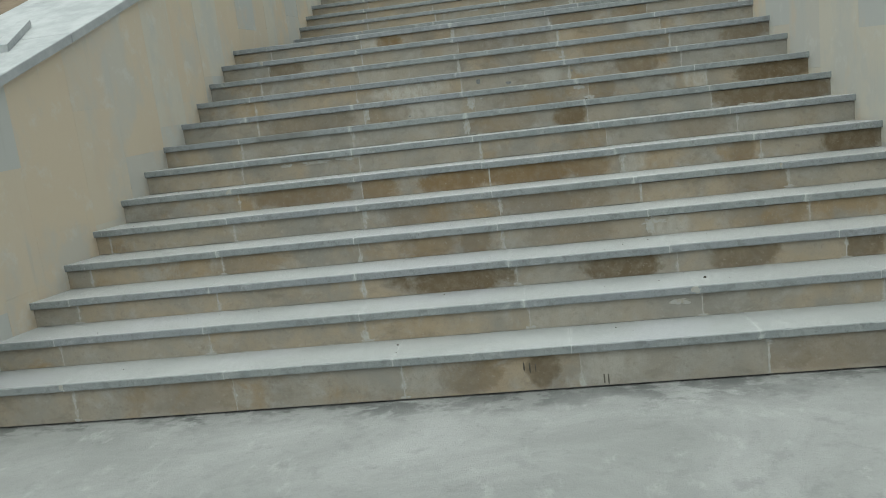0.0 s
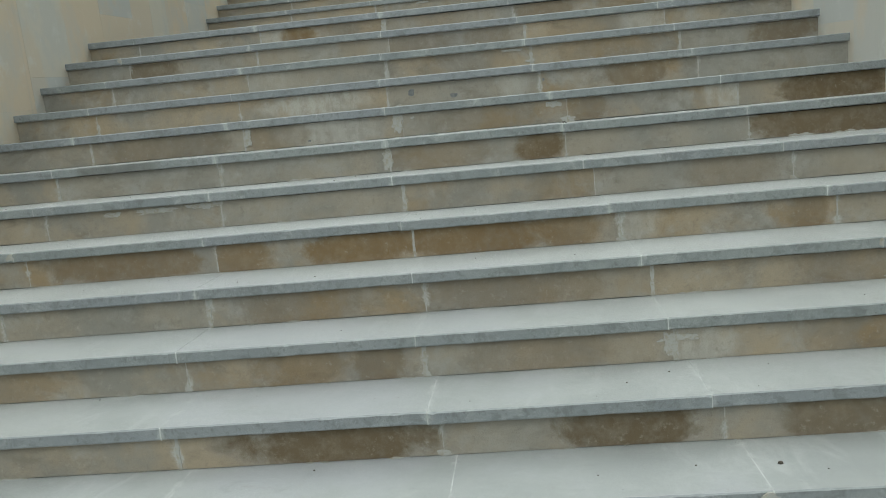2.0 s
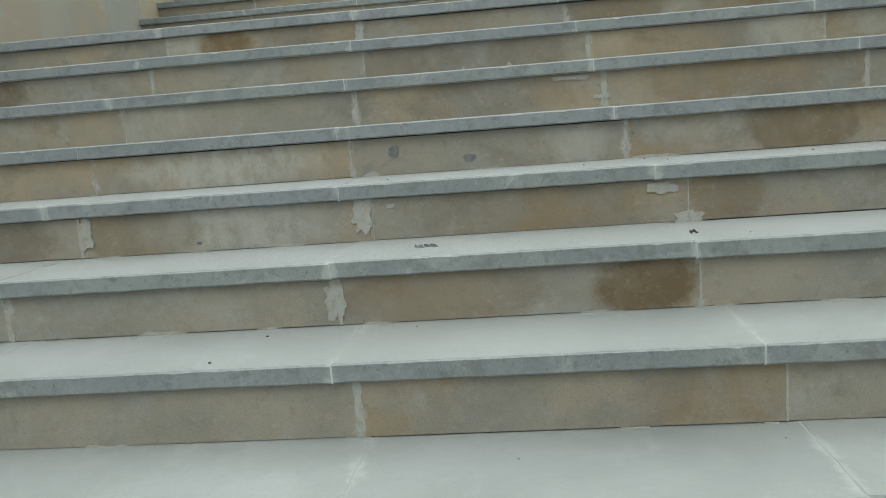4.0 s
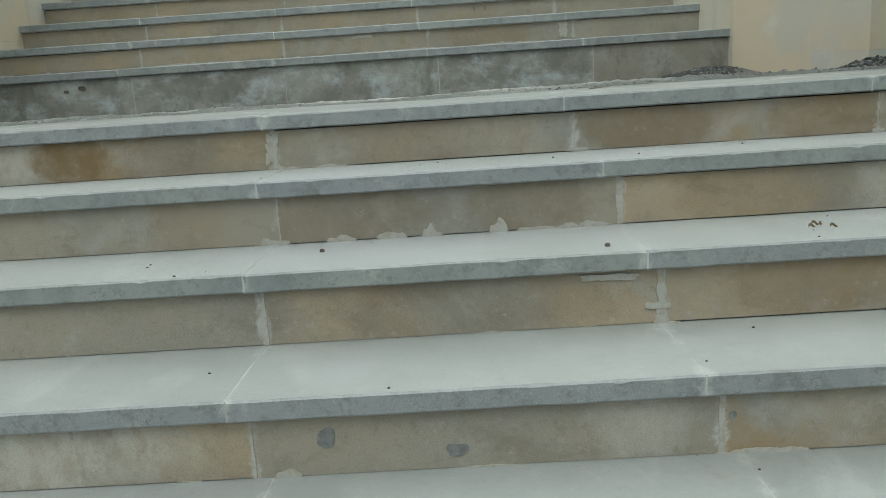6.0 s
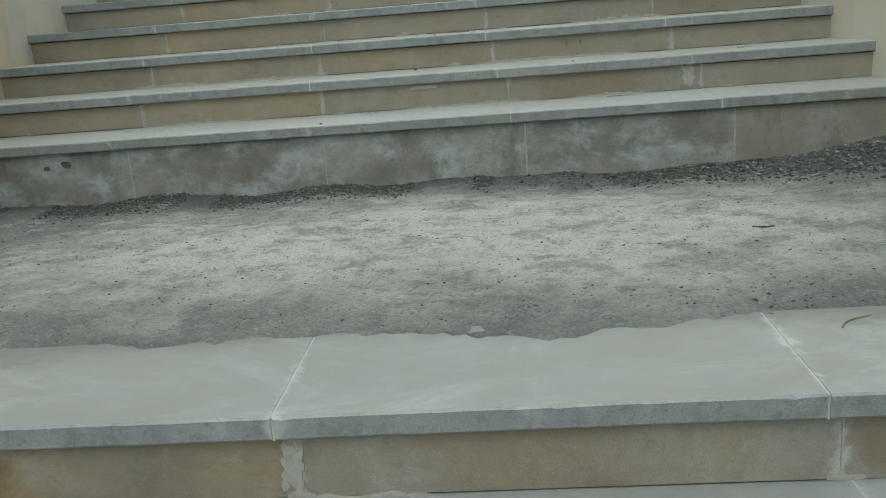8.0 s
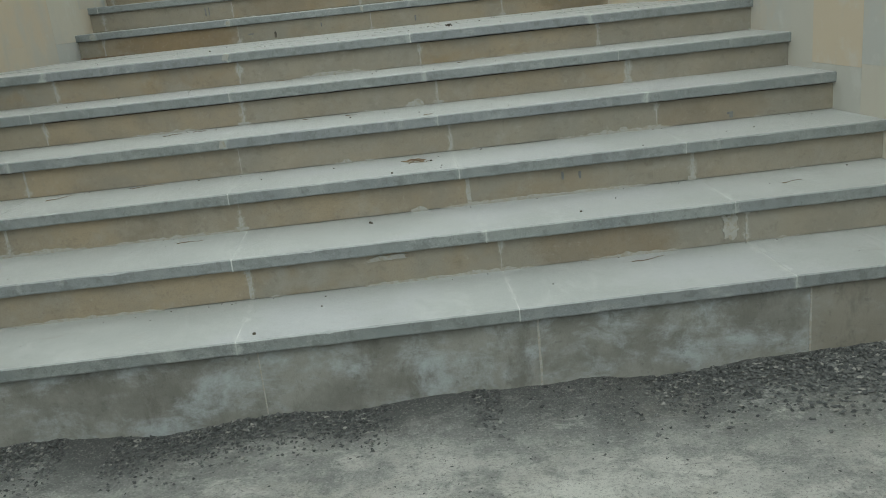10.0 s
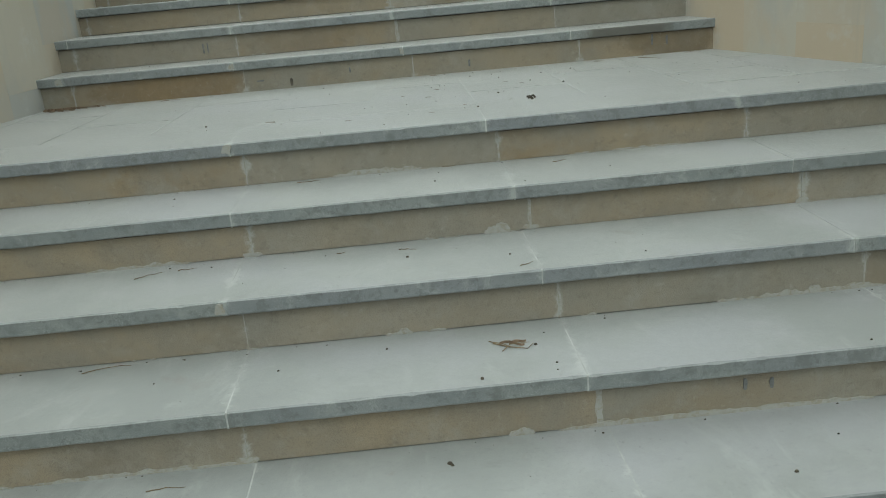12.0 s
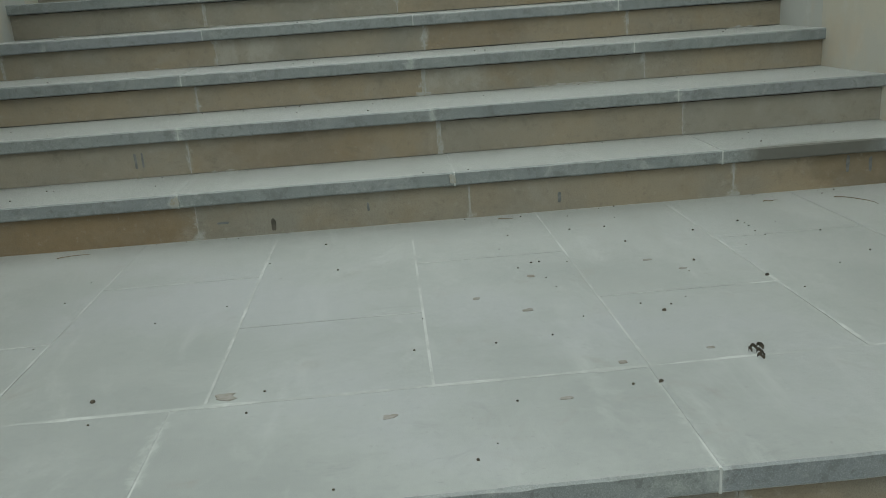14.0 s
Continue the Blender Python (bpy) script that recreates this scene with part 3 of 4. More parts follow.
for f, ks in FLIGHTS.items():
    st, mortar, lines = STAIRS[f], [], []
    for k in ks:
        y, z = NOSE[k]
        below = tread_z(k - 1, y + OVER) if k > 1 else GROUND + 0.016
        if k == 14:
            below = 1.87
        if k == 20:
            below = 3.05
        y1 = STRIP.get(k) or (NOSE[k + 1][0] + OVER + 0.008 if k < LAST else 13.9)
        x0, x1 = side(LEFT, y) - 0.06, side(RIGHT, y) + 0.06
        cuts = joints(k, x0, x1)
        for a, b in zip(cuts, cuts[1:]):
            lift = rng.uniform(-0.0012, 0.0012)
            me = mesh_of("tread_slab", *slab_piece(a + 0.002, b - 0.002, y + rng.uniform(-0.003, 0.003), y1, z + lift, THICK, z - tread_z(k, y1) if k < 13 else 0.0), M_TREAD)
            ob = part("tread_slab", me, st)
            ob["end_a"], ob["end_b"], ob["jointed"] = a, b, 1.0
            if k == 13:
                ob["soiled"] = 1.0
            if (k == 20 and a < 1.22 < b) or (k == 8 and a < -1.2 < b):
                ob["damp_x"], ob["damp_y"], ob["damp"] = (1.26, y, 1.0) if k == 20 else (-1.22, y, 0.6)
            if a > x0:
                zj = z - 0.0016
                v, q = box(a - 0.0021, a + 0.0021, y + 0.0005, y1, z - THICK, zj + 0.0012)
                lines.append(([(p[0], p[1], p[2] - (z - tread_z(k, p[1]) if k < 13 else 0.0)) for p in v], q))
                if rng.random() < 0.12:
                    w = rng.uniform(0.02, 0.045)
                    mortar.append(plate(jagged(a - w * 0.3, z - 0.02, w, 0.034, rng, 0.5), y - 0.0036, y + 0.006))
        # risers
        shift = {9: 0.095, 14: 0.06}.get(k, rng.uniform(0.012, 0.05))
        cuts = joints(k, x0, x1, shift)
        face = y + OVER
        for a, b in zip(cuts, cuts[1:]):
            d = rng.uniform(-0.001, 0.001)
            v, q = box(a + 0.0012, b - 0.0012, face + d, face + 0.035, below + (rng.uniform(0.0015, 0.0035) if k not in (1, 14, 20) else -0.004), z - THICK - rng.choice([0.001, 0.002, 0.003, 0.005]))
            ob = part("riser_panel", mesh_of("riser_panel", v, q, M_LIME if k == 14 else M_RISER), st)
            ob["end_a"], ob["end_b"], ob["jointed"] = a, b, 1.0
            if k > 14:
                ob["fresh"] = 0.7 if k < 20 else 0.9
            middle = (below + z - THICK) / 2 + 0.008
            here = sorted((sx, v) for (kk, sx), v in STAIN.items() if kk == k and a <= sx < b)
            for name, (sx, (sw, amount, ochre)) in zip(("stain", "second"), here):
                ob[name + "_x"], ob[name + "_w"], ob[name + "_z"], ob[name], ob[name + "_ochre"] = sx, sw, middle, amount, ochre
            for (kk, sx), (sw, amount) in PALE.items():
                if kk == k and a <= sx < b:
                    ob["pale_x"], ob["pale_w"], ob["pale_z"], ob["pale"] = sx, sw, middle, amount
            if any(kk == k and a <= sx < b for kk, sx in GREY):
                ob["grey"] = 1.0
            if k == 14:
                ob["tan"] = 0.85 if a > 1.2 else 0.0
            if a > x0:
                # mortar pressed out of the upright joint, wider where the trowel dragged it
                w = rng.choice([0.002, 0.003, 0.004, 0.005, 0.006, 0.009, 0.014])
                zs = np.linspace(below, z - THICK - 0.003, 15)
                wob = rng.uniform(0, 90)
                outline = [(a - w * (0.45 + 0.7 * abs(noise.noise(Vector((s * 22, wob, 0))))), s) for s in zs] + [(a + w * (0.45 + 0.7 * abs(noise.noise(Vector((s * 22, wob, 9))))), s) for s in zs[::-1]]
                mortar.append(plate(outline, face - 0.0018, face + 0.02))
                if rng.random() < 0.3 and k != 14:
                    w = rng.uniform(0.03, 0.09)
                    h = rng.uniform(0.012, 0.03)
                    mortar.append(plate(jagged(a, below + h * 0.4, w, h, rng, 0.5, 40), face - 0.0027, face + 0.0112))
        # a thin uneven bead of mortar along the foot of the riser
        if k not in (1, 14, 20):
            xs = np.arange(x0, x1, 0.012)
            lump = 0.03 if f > 1 else 0.015

            def bead(x):
                up = max(-0.1, noise.noise(Vector((x * 7, y, 9.0))) + 0.5 * noise.noise(Vector((x * 34, y, 2.0))) - (0.33 if f > 1 else 0.34))
                out = max(0.0, noise.noise(Vector((x * 5, y, 3.0))) - 0.1) * 0.014 if up > 0 else -0.004
                top = below - 0.003 + up * lump if up < 0 else below + up * lump
                return [(face + 0.01, below - 0.006), (face - 0.0023 - out, below - 0.006), (face - 0.0023 - out * 0.3, top), (face + 0.01, top)]

            mortar.append(sweep(xs, bead))
    ob = part("mortar", mesh_of("mortar", *gather(mortar), M_SMEAR), st, "pale mortar in the joints")
    ob["kind"] = "stuff"
    part("joint_line", mesh_of("joint_line", *gather(lines), M_JOINT), st, "white mortar lines between the treads")["kind"] = "stuff"

# trowelled mortar patches: step, x, z, width, height
PATCH = [
    (13, 0.075, 1.965, 0.035, 0.12), (13, 0.09, 1.93, 0.055, 0.03), (12, 0.324, 1.771, 0.075, 0.022), (12, 0.465, 1.775, 0.075, 0.03), (12, 0.578, 1.785, 0.05, 0.05), (12, 0.762, 1.78, 0.045, 0.055),
    (12, 0.87, 1.766, 0.1, 0.014), (12, 0.955, 1.77, 0.05, 0.022), (12, 0.13, 1.775, 0.06, 0.03), (12, 1.03, 1.77, 0.08, 0.026), (9, 1.205, 1.362, 0.085, 0.032), (9, 1.29, 1.3, 0.06, 0.05),
    (9, 0.31, 1.335, 0.05, 0.11), (9, 0.4, 1.36, 0.025, 0.012), (11, 1.0, 1.696, 0.12, 0.016), (11, 1.11, 1.62, 0.05, 0.016), (9, -0.583, 1.335, 0.04, 0.1), (4, 1.53, 0.545, 0.14, 0.025), (4, 1.5, 0.52, 0.035, 0.09),
    (3, 2.9, 0.4, 0.05, 0.09), (2, 1.55, 0.235, 0.09, 0.03), (17, 1.06, 2.587, 0.15, 0.02), (17, 1.15, 2.587, 0.09, 0.04), (16, 0.62, 2.425, 0.5, 0.022), (16, 0.95, 2.425, 0.4, 0.018), (16, 0.24, 2.425, 0.06, 0.03),
    (15, 0.1, 2.36, 0.12, 0.018), (15, 0.45, 2.26, 0.22, 0.02), (15, 1.0, 2.26, 0.3, 0.018), (18, 0.28, 2.752, 0.07, 0.04), (18, -0.9, 2.752, 0.3, 0.014), (19, -0.15, 2.909, 0.2, 0.02), (16, -0.75, 2.425, 0.5, 0.02), (16, -1.3, 2.425, 0.4, 0.022),
    (15, 1.37, 2.33, 0.05, 0.1), (10, 1.25, 1.433, 0.14, 0.018), (10, 0.28, 1.433, 0.05, 0.025), (17, 0.05, 2.587, 0.05, 0.012), (15, -1.0, 2.26, 0.5, 0.016), (19, 0.9, 2.909, 0.25, 0.014), (22, 0.6, 3.391, 0.3, 0.014),
    (7, -1.12, 1.04, 0.07, 0.03), (7, -0.88, 1.045, 0.2, 0.026), (7, -0.62, 1.05, 0.17, 0.028), (8, 0.29, 1.165, 0.045, 0.1), (8, 2.45, 1.1, 0.12, 0.02), (8, 2.68, 1.1, 0.14, 0.016), (17, 1.28, 2.587, 0.2, 0.022), (19, -0.1, 2.93, 0.3, 0.03),
    (17, -0.06, 2.587, 0.07, 0.022), (18, 0.3, 2.752, 0.05, 0.035), (15, 0.2, 2.26, 0.35, 0.014),
]
for n, (k, x, z, w, h) in enumerate(PATCH):
    y = NOSE[k][0] + OVER - 0.0001 * (n % 9)
    foot = tread_z(k - 1, NOSE[k][0] + OVER) if k != 14 else NOSE[13][1]
    outline = foot_outline(x, foot - 0.001, w * 1.15, h * 0.95, rng, 30) if z - h / 2 < foot + 0.034 and h < 0.06 else jagged(x, z, w * 1.2, h * 1.1, rng, 0.5, 46)
    part("mortar_patch", mesh_of("mortar_patch", *plate(outline, y - 0.0031, y + 0.0043), M_SMEAR), STAIRS[1 if k < 14 else 2], "smeared pale mortar patch")

# dark drips and spots on the risers, with one hole's shade painted dark
SPOT = [(1, 0.69, 0.055, 0.008, 0.05), (1, 0.72, 0.05, 0.008, 0.06), (1, 0.75, 0.045, 0.007, 0.05), (1, 1.10, -0.04, 0.008, 0.055), (1, 1.122, -0.045, 0.007, 0.06), (10, 0.363, 1.495, 0.04, 0.045), (10, 0.627, 1.455, 0.045, 0.028),
        (20, -0.568, 3.088, 0.016, 0.045), (20, 0.395, 3.1, 0.012, 0.035), (20, -0.733, 3.107, 0.04, 0.008), (20, -0.25, 3.12, 0.008, 0.03), (21, -1.075, 3.284, 0.01, 0.06), (21, -1.05, 3.284, 0.008, 0.06), (20, 1.397, 3.134, 0.012, 0.06), (20, 1.478, 3.128, 0.012, 0.06),
        (16, 0.83, 2.505, 0.013, 0.04), (16, 0.9, 2.5, 0.012, 0.035), (17, 1.66, 2.62, 0.03, 0.012), (17, 1.665, 2.608, 0.018, 0.025), (10, 1.176, 1.496, 0.018, 0.018), (9, -0.215, 1.283, 0.018, 0.01), (14, -1.56, 2.157, 0.05, 0.03), (14, -1.66, 2.147, 0.03, 0.02)]
for k, x, z, w, h in SPOT:
    y = NOSE[k][0] + OVER
    part("dark_spot", mesh_of("dark_spot", *plate(jagged(x, z, w, h, rng, 0.35, 16), y - 0.0022, y + 0.004), M_MARK if k in (1, 14) or x == -0.568 else M_SPOT), STAIRS[1 if k < 14 else 2 if k < 20 else 3], "small dark stain or shaded hole")

# ---- paved landing between the middle and the top stairs ----
land = new("landing_2", mesh_of("landing_bed", *box(-2.4, 2.5, 9.185, 10.5, 2.6, 3.028), M_MORTAR))
tagged(land, "paved landing of pale grey stone slabs with white joints", "landing", kind="structure")
columns = [-2.31, -1.87, -1.43, -0.99, -0.553, -0.115, 0.31, 0.752, 1.19, 1.63, 2.07, 2.4]
lo, hi = 9.19, 10.475
for n, (a, b) in enumerate(zip(columns, columns[1:])):
    ys = [lo, 9.60, hi] if n % 2 == 0 else [lo, 10.0, hi]
    for c, d in zip(ys, ys[1:]):
        za = 3.0705 - 0.012 * (c - lo) + rng.uniform(-0.0001, 0.0001)
        zb = 3.0705 - 0.012 * (d - lo) + rng.uniform(-0.0001, 0.0001)
        v = [(x, y, (za if y < (c + d) / 2 else zb) - t) for x in (a + 0.003, b - 0.003) for y in (c + 0.0022, d - 0.0022) for t in (0.04, 0.0)]
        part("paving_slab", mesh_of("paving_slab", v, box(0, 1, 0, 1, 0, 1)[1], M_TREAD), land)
bed = [((-2.4, lo - 0.0055, 3.0), (2.5, lo - 0.0055, 3.0), (2.5, hi + 0.02, 3.0), (-2.4, hi + 0.02, 3.0)), ((-2.4, lo - 0.0055, 3.07), (2.5, lo - 0.0055, 3.07), (2.5, hi + 0.02, 3.0546), (-2.4, hi + 0.02, 3.0546))]
part("joint_mortar", mesh_of("joint_mortar", [*bed[0], *bed[1]], [(3, 2, 1, 0), (4, 5, 6, 7), (0, 1, 5, 4), (1, 2, 6, 5), (2, 3, 7, 6), (3, 0, 4, 7)], M_JOINT), land, "white mortar between the slabs")


def flat_piece(outline, z_at, lift):
    """A thin flat piece with that outline in x and y, lying on the surface z_at."""
    n = len(outline)
    v = [(x, y, z_at(x, y) + lift) for x, y in outline] + [(x, y, z_at(x, y) - 0.004) for x, y in outline]
    f = [tuple(range(n)), tuple(range(n, 2 * n))[::-1]]
    return v, f + [(k, n + k, n + (k + 1) % n, (k + 1) % n) for k in range(n)]


def landing_z(x, y):
    return 3.0712 - 0.012 * max(0.0, y - lo)


def smeared_joint(p, q, width, seed):
    """Mortar wiped over the joint from p to q, now wider, now thinner, as a row of short strips."""
    out, d = [], Vector((q[0] - p[0], q[1] - p[1]))
    n = max(2, int(d.length / 0.02))
    side_way = Vector((-d.y, d.x)).normalized()
    edge = []
    for k in range(n + 1):
        c = Vector(p) + d * k / n
        w = width * (0.35 + 1.0 * max(0.0, 0.45 + noise.noise(Vector((k * 0.16, seed, 0))) + 0.4 * noise.noise(Vector((k * 0.7, seed, 5)))))
        edge.append((c - side_way * w / 2, c + side_way * w * 0.5))
    for (a0, a1), (b0, b1) in zip(edge, edge[1:]):
        out.append(flat_piece([tuple(a0), tuple(b0), tuple(b1), tuple(a1)], landing_z, 0.0003))
    return out


wiped = smeared_joint((-2.1, lo - 0.003), (2.0, lo - 0.003), 0.013, 1.0)
for n, (a, b) in enumerate(zip(columns, columns[1:])):
    wiped += smeared_joint((b, lo), (b, hi), 0.005 if n % 3 else 0.008, 7.0 + n)
    y = 9.60 if n % 2 == 0 else 10.0
    wiped += smeared_joint((a, y), (b, y), 0.004, 30.0 + n)
part("joint_smear", mesh_of("joint_smear", *gather(wiped), M_JOINT), land, "pale mortar wiped over the slab joints")["kind"] = "stuff"
M_RUST = plain_material("rust_smudge", (0.22, 0.195, 0.165), (0.33, 0.32, 0.30), 60)
for x, y, w, d in ((0.119, 9.086, 0.03, 0.012), (-0.2, 9.078, 0.03, 0.02), (-0.517, 9.222, 0.05, 0.03), (0.506, 9.853, 0.03, 0.012), (0.573, 9.756, 0.03, 0.012), (0.262, 9.215, 0.025, 0.014), (0.45, 9.247, 0.02, 0.012), (0.13, 9.55, 0.03, 0.02), (0.18, 9.8, 0.02, 0.02), (0.02, 9.66, 0.02, 0.02)):
    part("rust_smudge", mesh_of("rust_smudge", *flat_piece(jagged(x, y, w, d, rng, 0.6, 24), landing_z, 0.0006), M_RUST), land, "faint brown smudge")


# ---- unfinished landing: rough screed, gravel heaps ----
def rough_z(x, y):
    z = 2.0815 - 0.135 * min(1.0, max(0.0, (y - 4.95) / 1.95)) ** 1.3
    z += 0.012 * noise.noise(Vector((x * 1.6, y * 2.2, 1.0))) + 0.007 * noise.noise(Vector((x * 6, y * 8, 2.0))) + 0.0055 * noise.noise(Vector((x * 17, y * 22, 3.0))) + 0.005 * noise.noise(Vector((x * 43, y * 50, 3.0))) + 0.003 * abs(noise.noise(Vector((x * 30, y * 30, 8.0))))
    z += 0.07 * math.exp(-((x - 2.25) ** 2 / 0.07 + (y - 6.9) ** 2 / 0.06)) + 0.05 * math.exp(-((x - 2.66) ** 2 / 0.02 + (y - 5.95) ** 2 / 0.03))
    z += 0.035 * math.exp(-((y - 6.97) ** 2) / 0.02) * (0.6 + noise.noise(Vector((x * 2.3, 0, 5.0)))) + 0.03 * max(0, (x - 1.3)) * max(0.0, (y - 6.4))
    edge = 4.83 + 0.045 * noise.noise(Vector((x * 2.2, 3.0, 0))) + 0.03 * noise.noise(Vector((x * 8, 6.0, 0))) + 0.018 * noise.noise(Vector((x * 27, 6.0, 0))) - 0.05 * math.exp(-((x - 0.5) ** 2) / 0.07)
    return z - 1.6 * max(0.0, edge + 0.03 - y) ** 1.4


nx, ny = 480, 260
xs, ys = np.linspace(-2.3, 3.0, nx), np.concatenate([np.linspace(4.66, 5.1, 70), np.linspace(5.11, 7.02, ny - 70)])
v = [(x, y, rough_z(x, y)) for y in ys for x in xs]
q = [(r * nx + c, r * nx + c + 1, (r + 1) * nx + c + 1, (r + 1) * nx + c) for r in range(ny - 1) for c in range(nx - 1)]
rough = new("landing_1", mesh_of("landing_screed", v, q, M_ROUGH, smooth=True))
tagged(rough, "unfinished landing of rough dusty grey screed", "landing", kind="structure")

grng = np.random.default_rng(5)
spots = []
for _ in range(11000):
    x = grng.uniform(-2.2, 2.3)
    if noise.noise(Vector((x * 2.6, 7, 4))) < -0.2 or 0.42 < x < 0.95:
        continue
    spots.append((x, 6.975 - abs(grng.normal(0, 0.085 + 0.06 * (0.5 + noise.noise(Vector((x * 1.7, 2, 2)))))), grng.uniform(0.002, 0.0095)))
for _ in range(6000):
    spots.append((2.25 - abs(grng.normal(0, 0.55)), 6.96 - abs(grng.normal(0, 0.17)), grng.uniform(0.003, 0.012)))
for _ in range(900):
    spots.append((2.66 + grng.normal(0, 0.12), 5.95 + grng.normal(0, 0.2), grng.uniform(0.005, 0.014)))
for _ in range(350):
    x = grng.uniform(-2.0, 2.6)
    spots.append((x, 4.88 + abs(grng.normal(0, 0.09)), grng.uniform(0.001, 0.0035 if x < 0.7 else 0.007)))
for _ in range(1300):
    spots.append((grng.uniform(-2.1, 2.6), grng.uniform(4.86, 6.95), grng.uniform(0.0015, 0.0055)))
verts, faces = [], []
for x, y, r in spots:
    if not (side(LEFT, y) + 0.02 < x < side(RIGHT, y) - 0.02 and 4.8 < y < 6.972):
        continue
    n = len(verts)
    zc = rough_z(x, y) + r * 0.35
    j = grng.uniform(0.4, 1.5, 6) * r
    a = grng.uniform(0, 6.28)
    ca, sa = math.cos(a), math.sin(a)
    verts += [(x + ca * j[0], y + sa * j[0], zc), (x - ca * j[1], y - sa * j[1], zc + 0.2 * r), (x - sa * j[2] * 0.8, y + ca * j[2] * 0.8, zc), (x + sa * j[3] * 0.8, y - ca * j[3] * 0.8, zc - 0.1 * r), (x, y, zc + j[4] * 0.45), (x + ca * r * 0.3, y, zc - j[5] * 0.5)]
    faces += [(n, n + 2, n + 4), (n + 2, n + 1, n + 4), (n + 1, n + 3, n + 4), (n + 3, n, n + 4), (n + 2, n, n + 5), (n + 1, n + 2, n + 5), (n + 3, n + 1, n + 5), (n, n + 3, n + 5)]
tagged(new("gravel", mesh_of("gravel", verts, faces, M_GRAVEL)), "dark grey crushed gravel heaped along the riser foot", "gravel", kind="stuff")


# ---- side walls with coping ----
def side_wall(name, line, out, label):
    """A thick wall along the stairs; out is -1 or 1, away from the stairs."""
    ys = sorted({p[0] for p in line} | set(np.arange(-0.4, 13.6, 0.5).round(3).tolist()))
    core = []
    for a, b in zip(ys, ys[1:]):
        xa, xb = side(line, a) + out * 0.02, side(line, b) + out * 0.02
        v = [(xa, a, -0.4), (xb, b, -0.4), (xb + out * 1.05, b, -0.4), (xa + out * 1.05, a, -0.4)]
        v += [(x, y, wall_top(y) - 0.07) for x, y, _ in v]
        f = [(0, 1, 2, 3), (7, 6, 5, 4), (0, 4, 5, 1), (2, 6, 7, 3)]
        if a == ys[0]:
            f.append((0, 3, 7, 4))
        if b == ys[-1]:
            f.append((1, 5, 6, 2))
        core.append((v, f))
    wall = new(name, mesh_of(name, *gather(core), M_MORTAR))
    tagged(wall, label, "wall", kind="structure")
    r = random.Random(11 if out < 0 else 12)
    y = ys[0]
    while y < ys[-1] - 0.05:
        y2 = min(y + r.uniform(0.36, 0.62), ys[-1])
        foot = max([GROUND - 0.05] + [NOSE[k][1] - 0.5 for k in NOSE if NOSE[k][0] < y])
        z = foot
        rows = []
        nxt = foot + r.uniform(0.5, 1.1)
        while nxt < wall_top(y) - 0.35:
            rows.append((z, nxt))
            z, nxt = nxt, nxt + r.uniform(0.75, 1.15)
        rows.append((z, None))
        knots = [y] + [p[0] for p in line if y + 0.02 < p[0] < y2 - 0.02] + [y2]
        for z0, z1 in rows:
            verts, n = [], len(knots)
            dep = r.uniform(-0.0006, 0.0006)
            for i, s in enumerate(knots):
                e = 0.0004 if i == 0 else -0.0004 if i == n - 1 else 0.0
                x = side(line, s) + dep
                za, zb = z0 + 0.0003, (wall_top(s) - 0.072) if z1 is None else z1 - 0.0003
                verts += [(x, s + e, za), (x, s + e, zb), (x + out * 0.024, s + e, zb), (x + out * 0.024, s + e, za)]
            f = []
            for i in range(n - 1):
                for j in range(4):
                    f.append((4 * i + j, 4 * i + (j + 1) % 4, 4 * i + 4 + (j + 1) % 4, 4 * i + 4 + j))
            f += [(0, 3, 2, 1), (4 * n - 4, 4 * n - 3, 4 * n - 2, 4 * n - 1)]
            part("wall_panel", mesh_of("wall_panel", verts, f, M_WALL), wall)
        y = y2
    # coping slabs, following the slope
    y = ys[0] - 0.03
    while y < ys[-1]:
        y2 = min(y + 1.06, ys[-1] + 0.02)
        verts = []
        for s in (y + 0.003, y2 - 0.003):
            x = side(line, s) - out * 0.03
            t = wall_top(s)
            verts += [(x, s, t - 0.066), (x, s, t - 0.006), (x + out * 0.006, s, t), (x + out * 1.12, s, t), (x + out * 1.12, s, t - 0.066)]
        f = [(j, (j + 1) % 5, 5 + (j + 1) % 5, 5 + j) for j in range(5)] + [(4, 3, 2, 1, 0), (5, 6, 7, 8, 9)]
        part("coping_slab", mesh_of("coping_slab", verts, f, M_COPING), wall, "grey stone coping slab")
        y = y2
    return wall


side_wall("wall_left", LEFT, -1, "cream stone side wall with grey streaks and sloping coping")
side_wall("wall_right", RIGHT, 1, "cream stone side wall with pale grey stains")

# a loose narrow slab left on the coping
s0, s1 = 1.372, 1.967
vs = []
for s, x in ((s0, -2.705), (s1, -2.86)):
    t = wall_top(s) + 0.001
    vs += [(x - 0.05, s, t), (x - 0.05, s, t + 0.05), (x + 0.05, s, t + 0.05), (x + 0.05, s, t)]
loose = new("loose_slab", mesh_of("loose_slab", vs, [(0, 1, 5, 4), (1, 2, 6, 5), (2, 3, 7, 6), (3, 0, 4, 7), (3, 2, 1, 0), (4, 5, 6, 7)], M_COPING))
tagged(loose, "narrow loose grey stone strip lying on the wall coping", "stone slab")


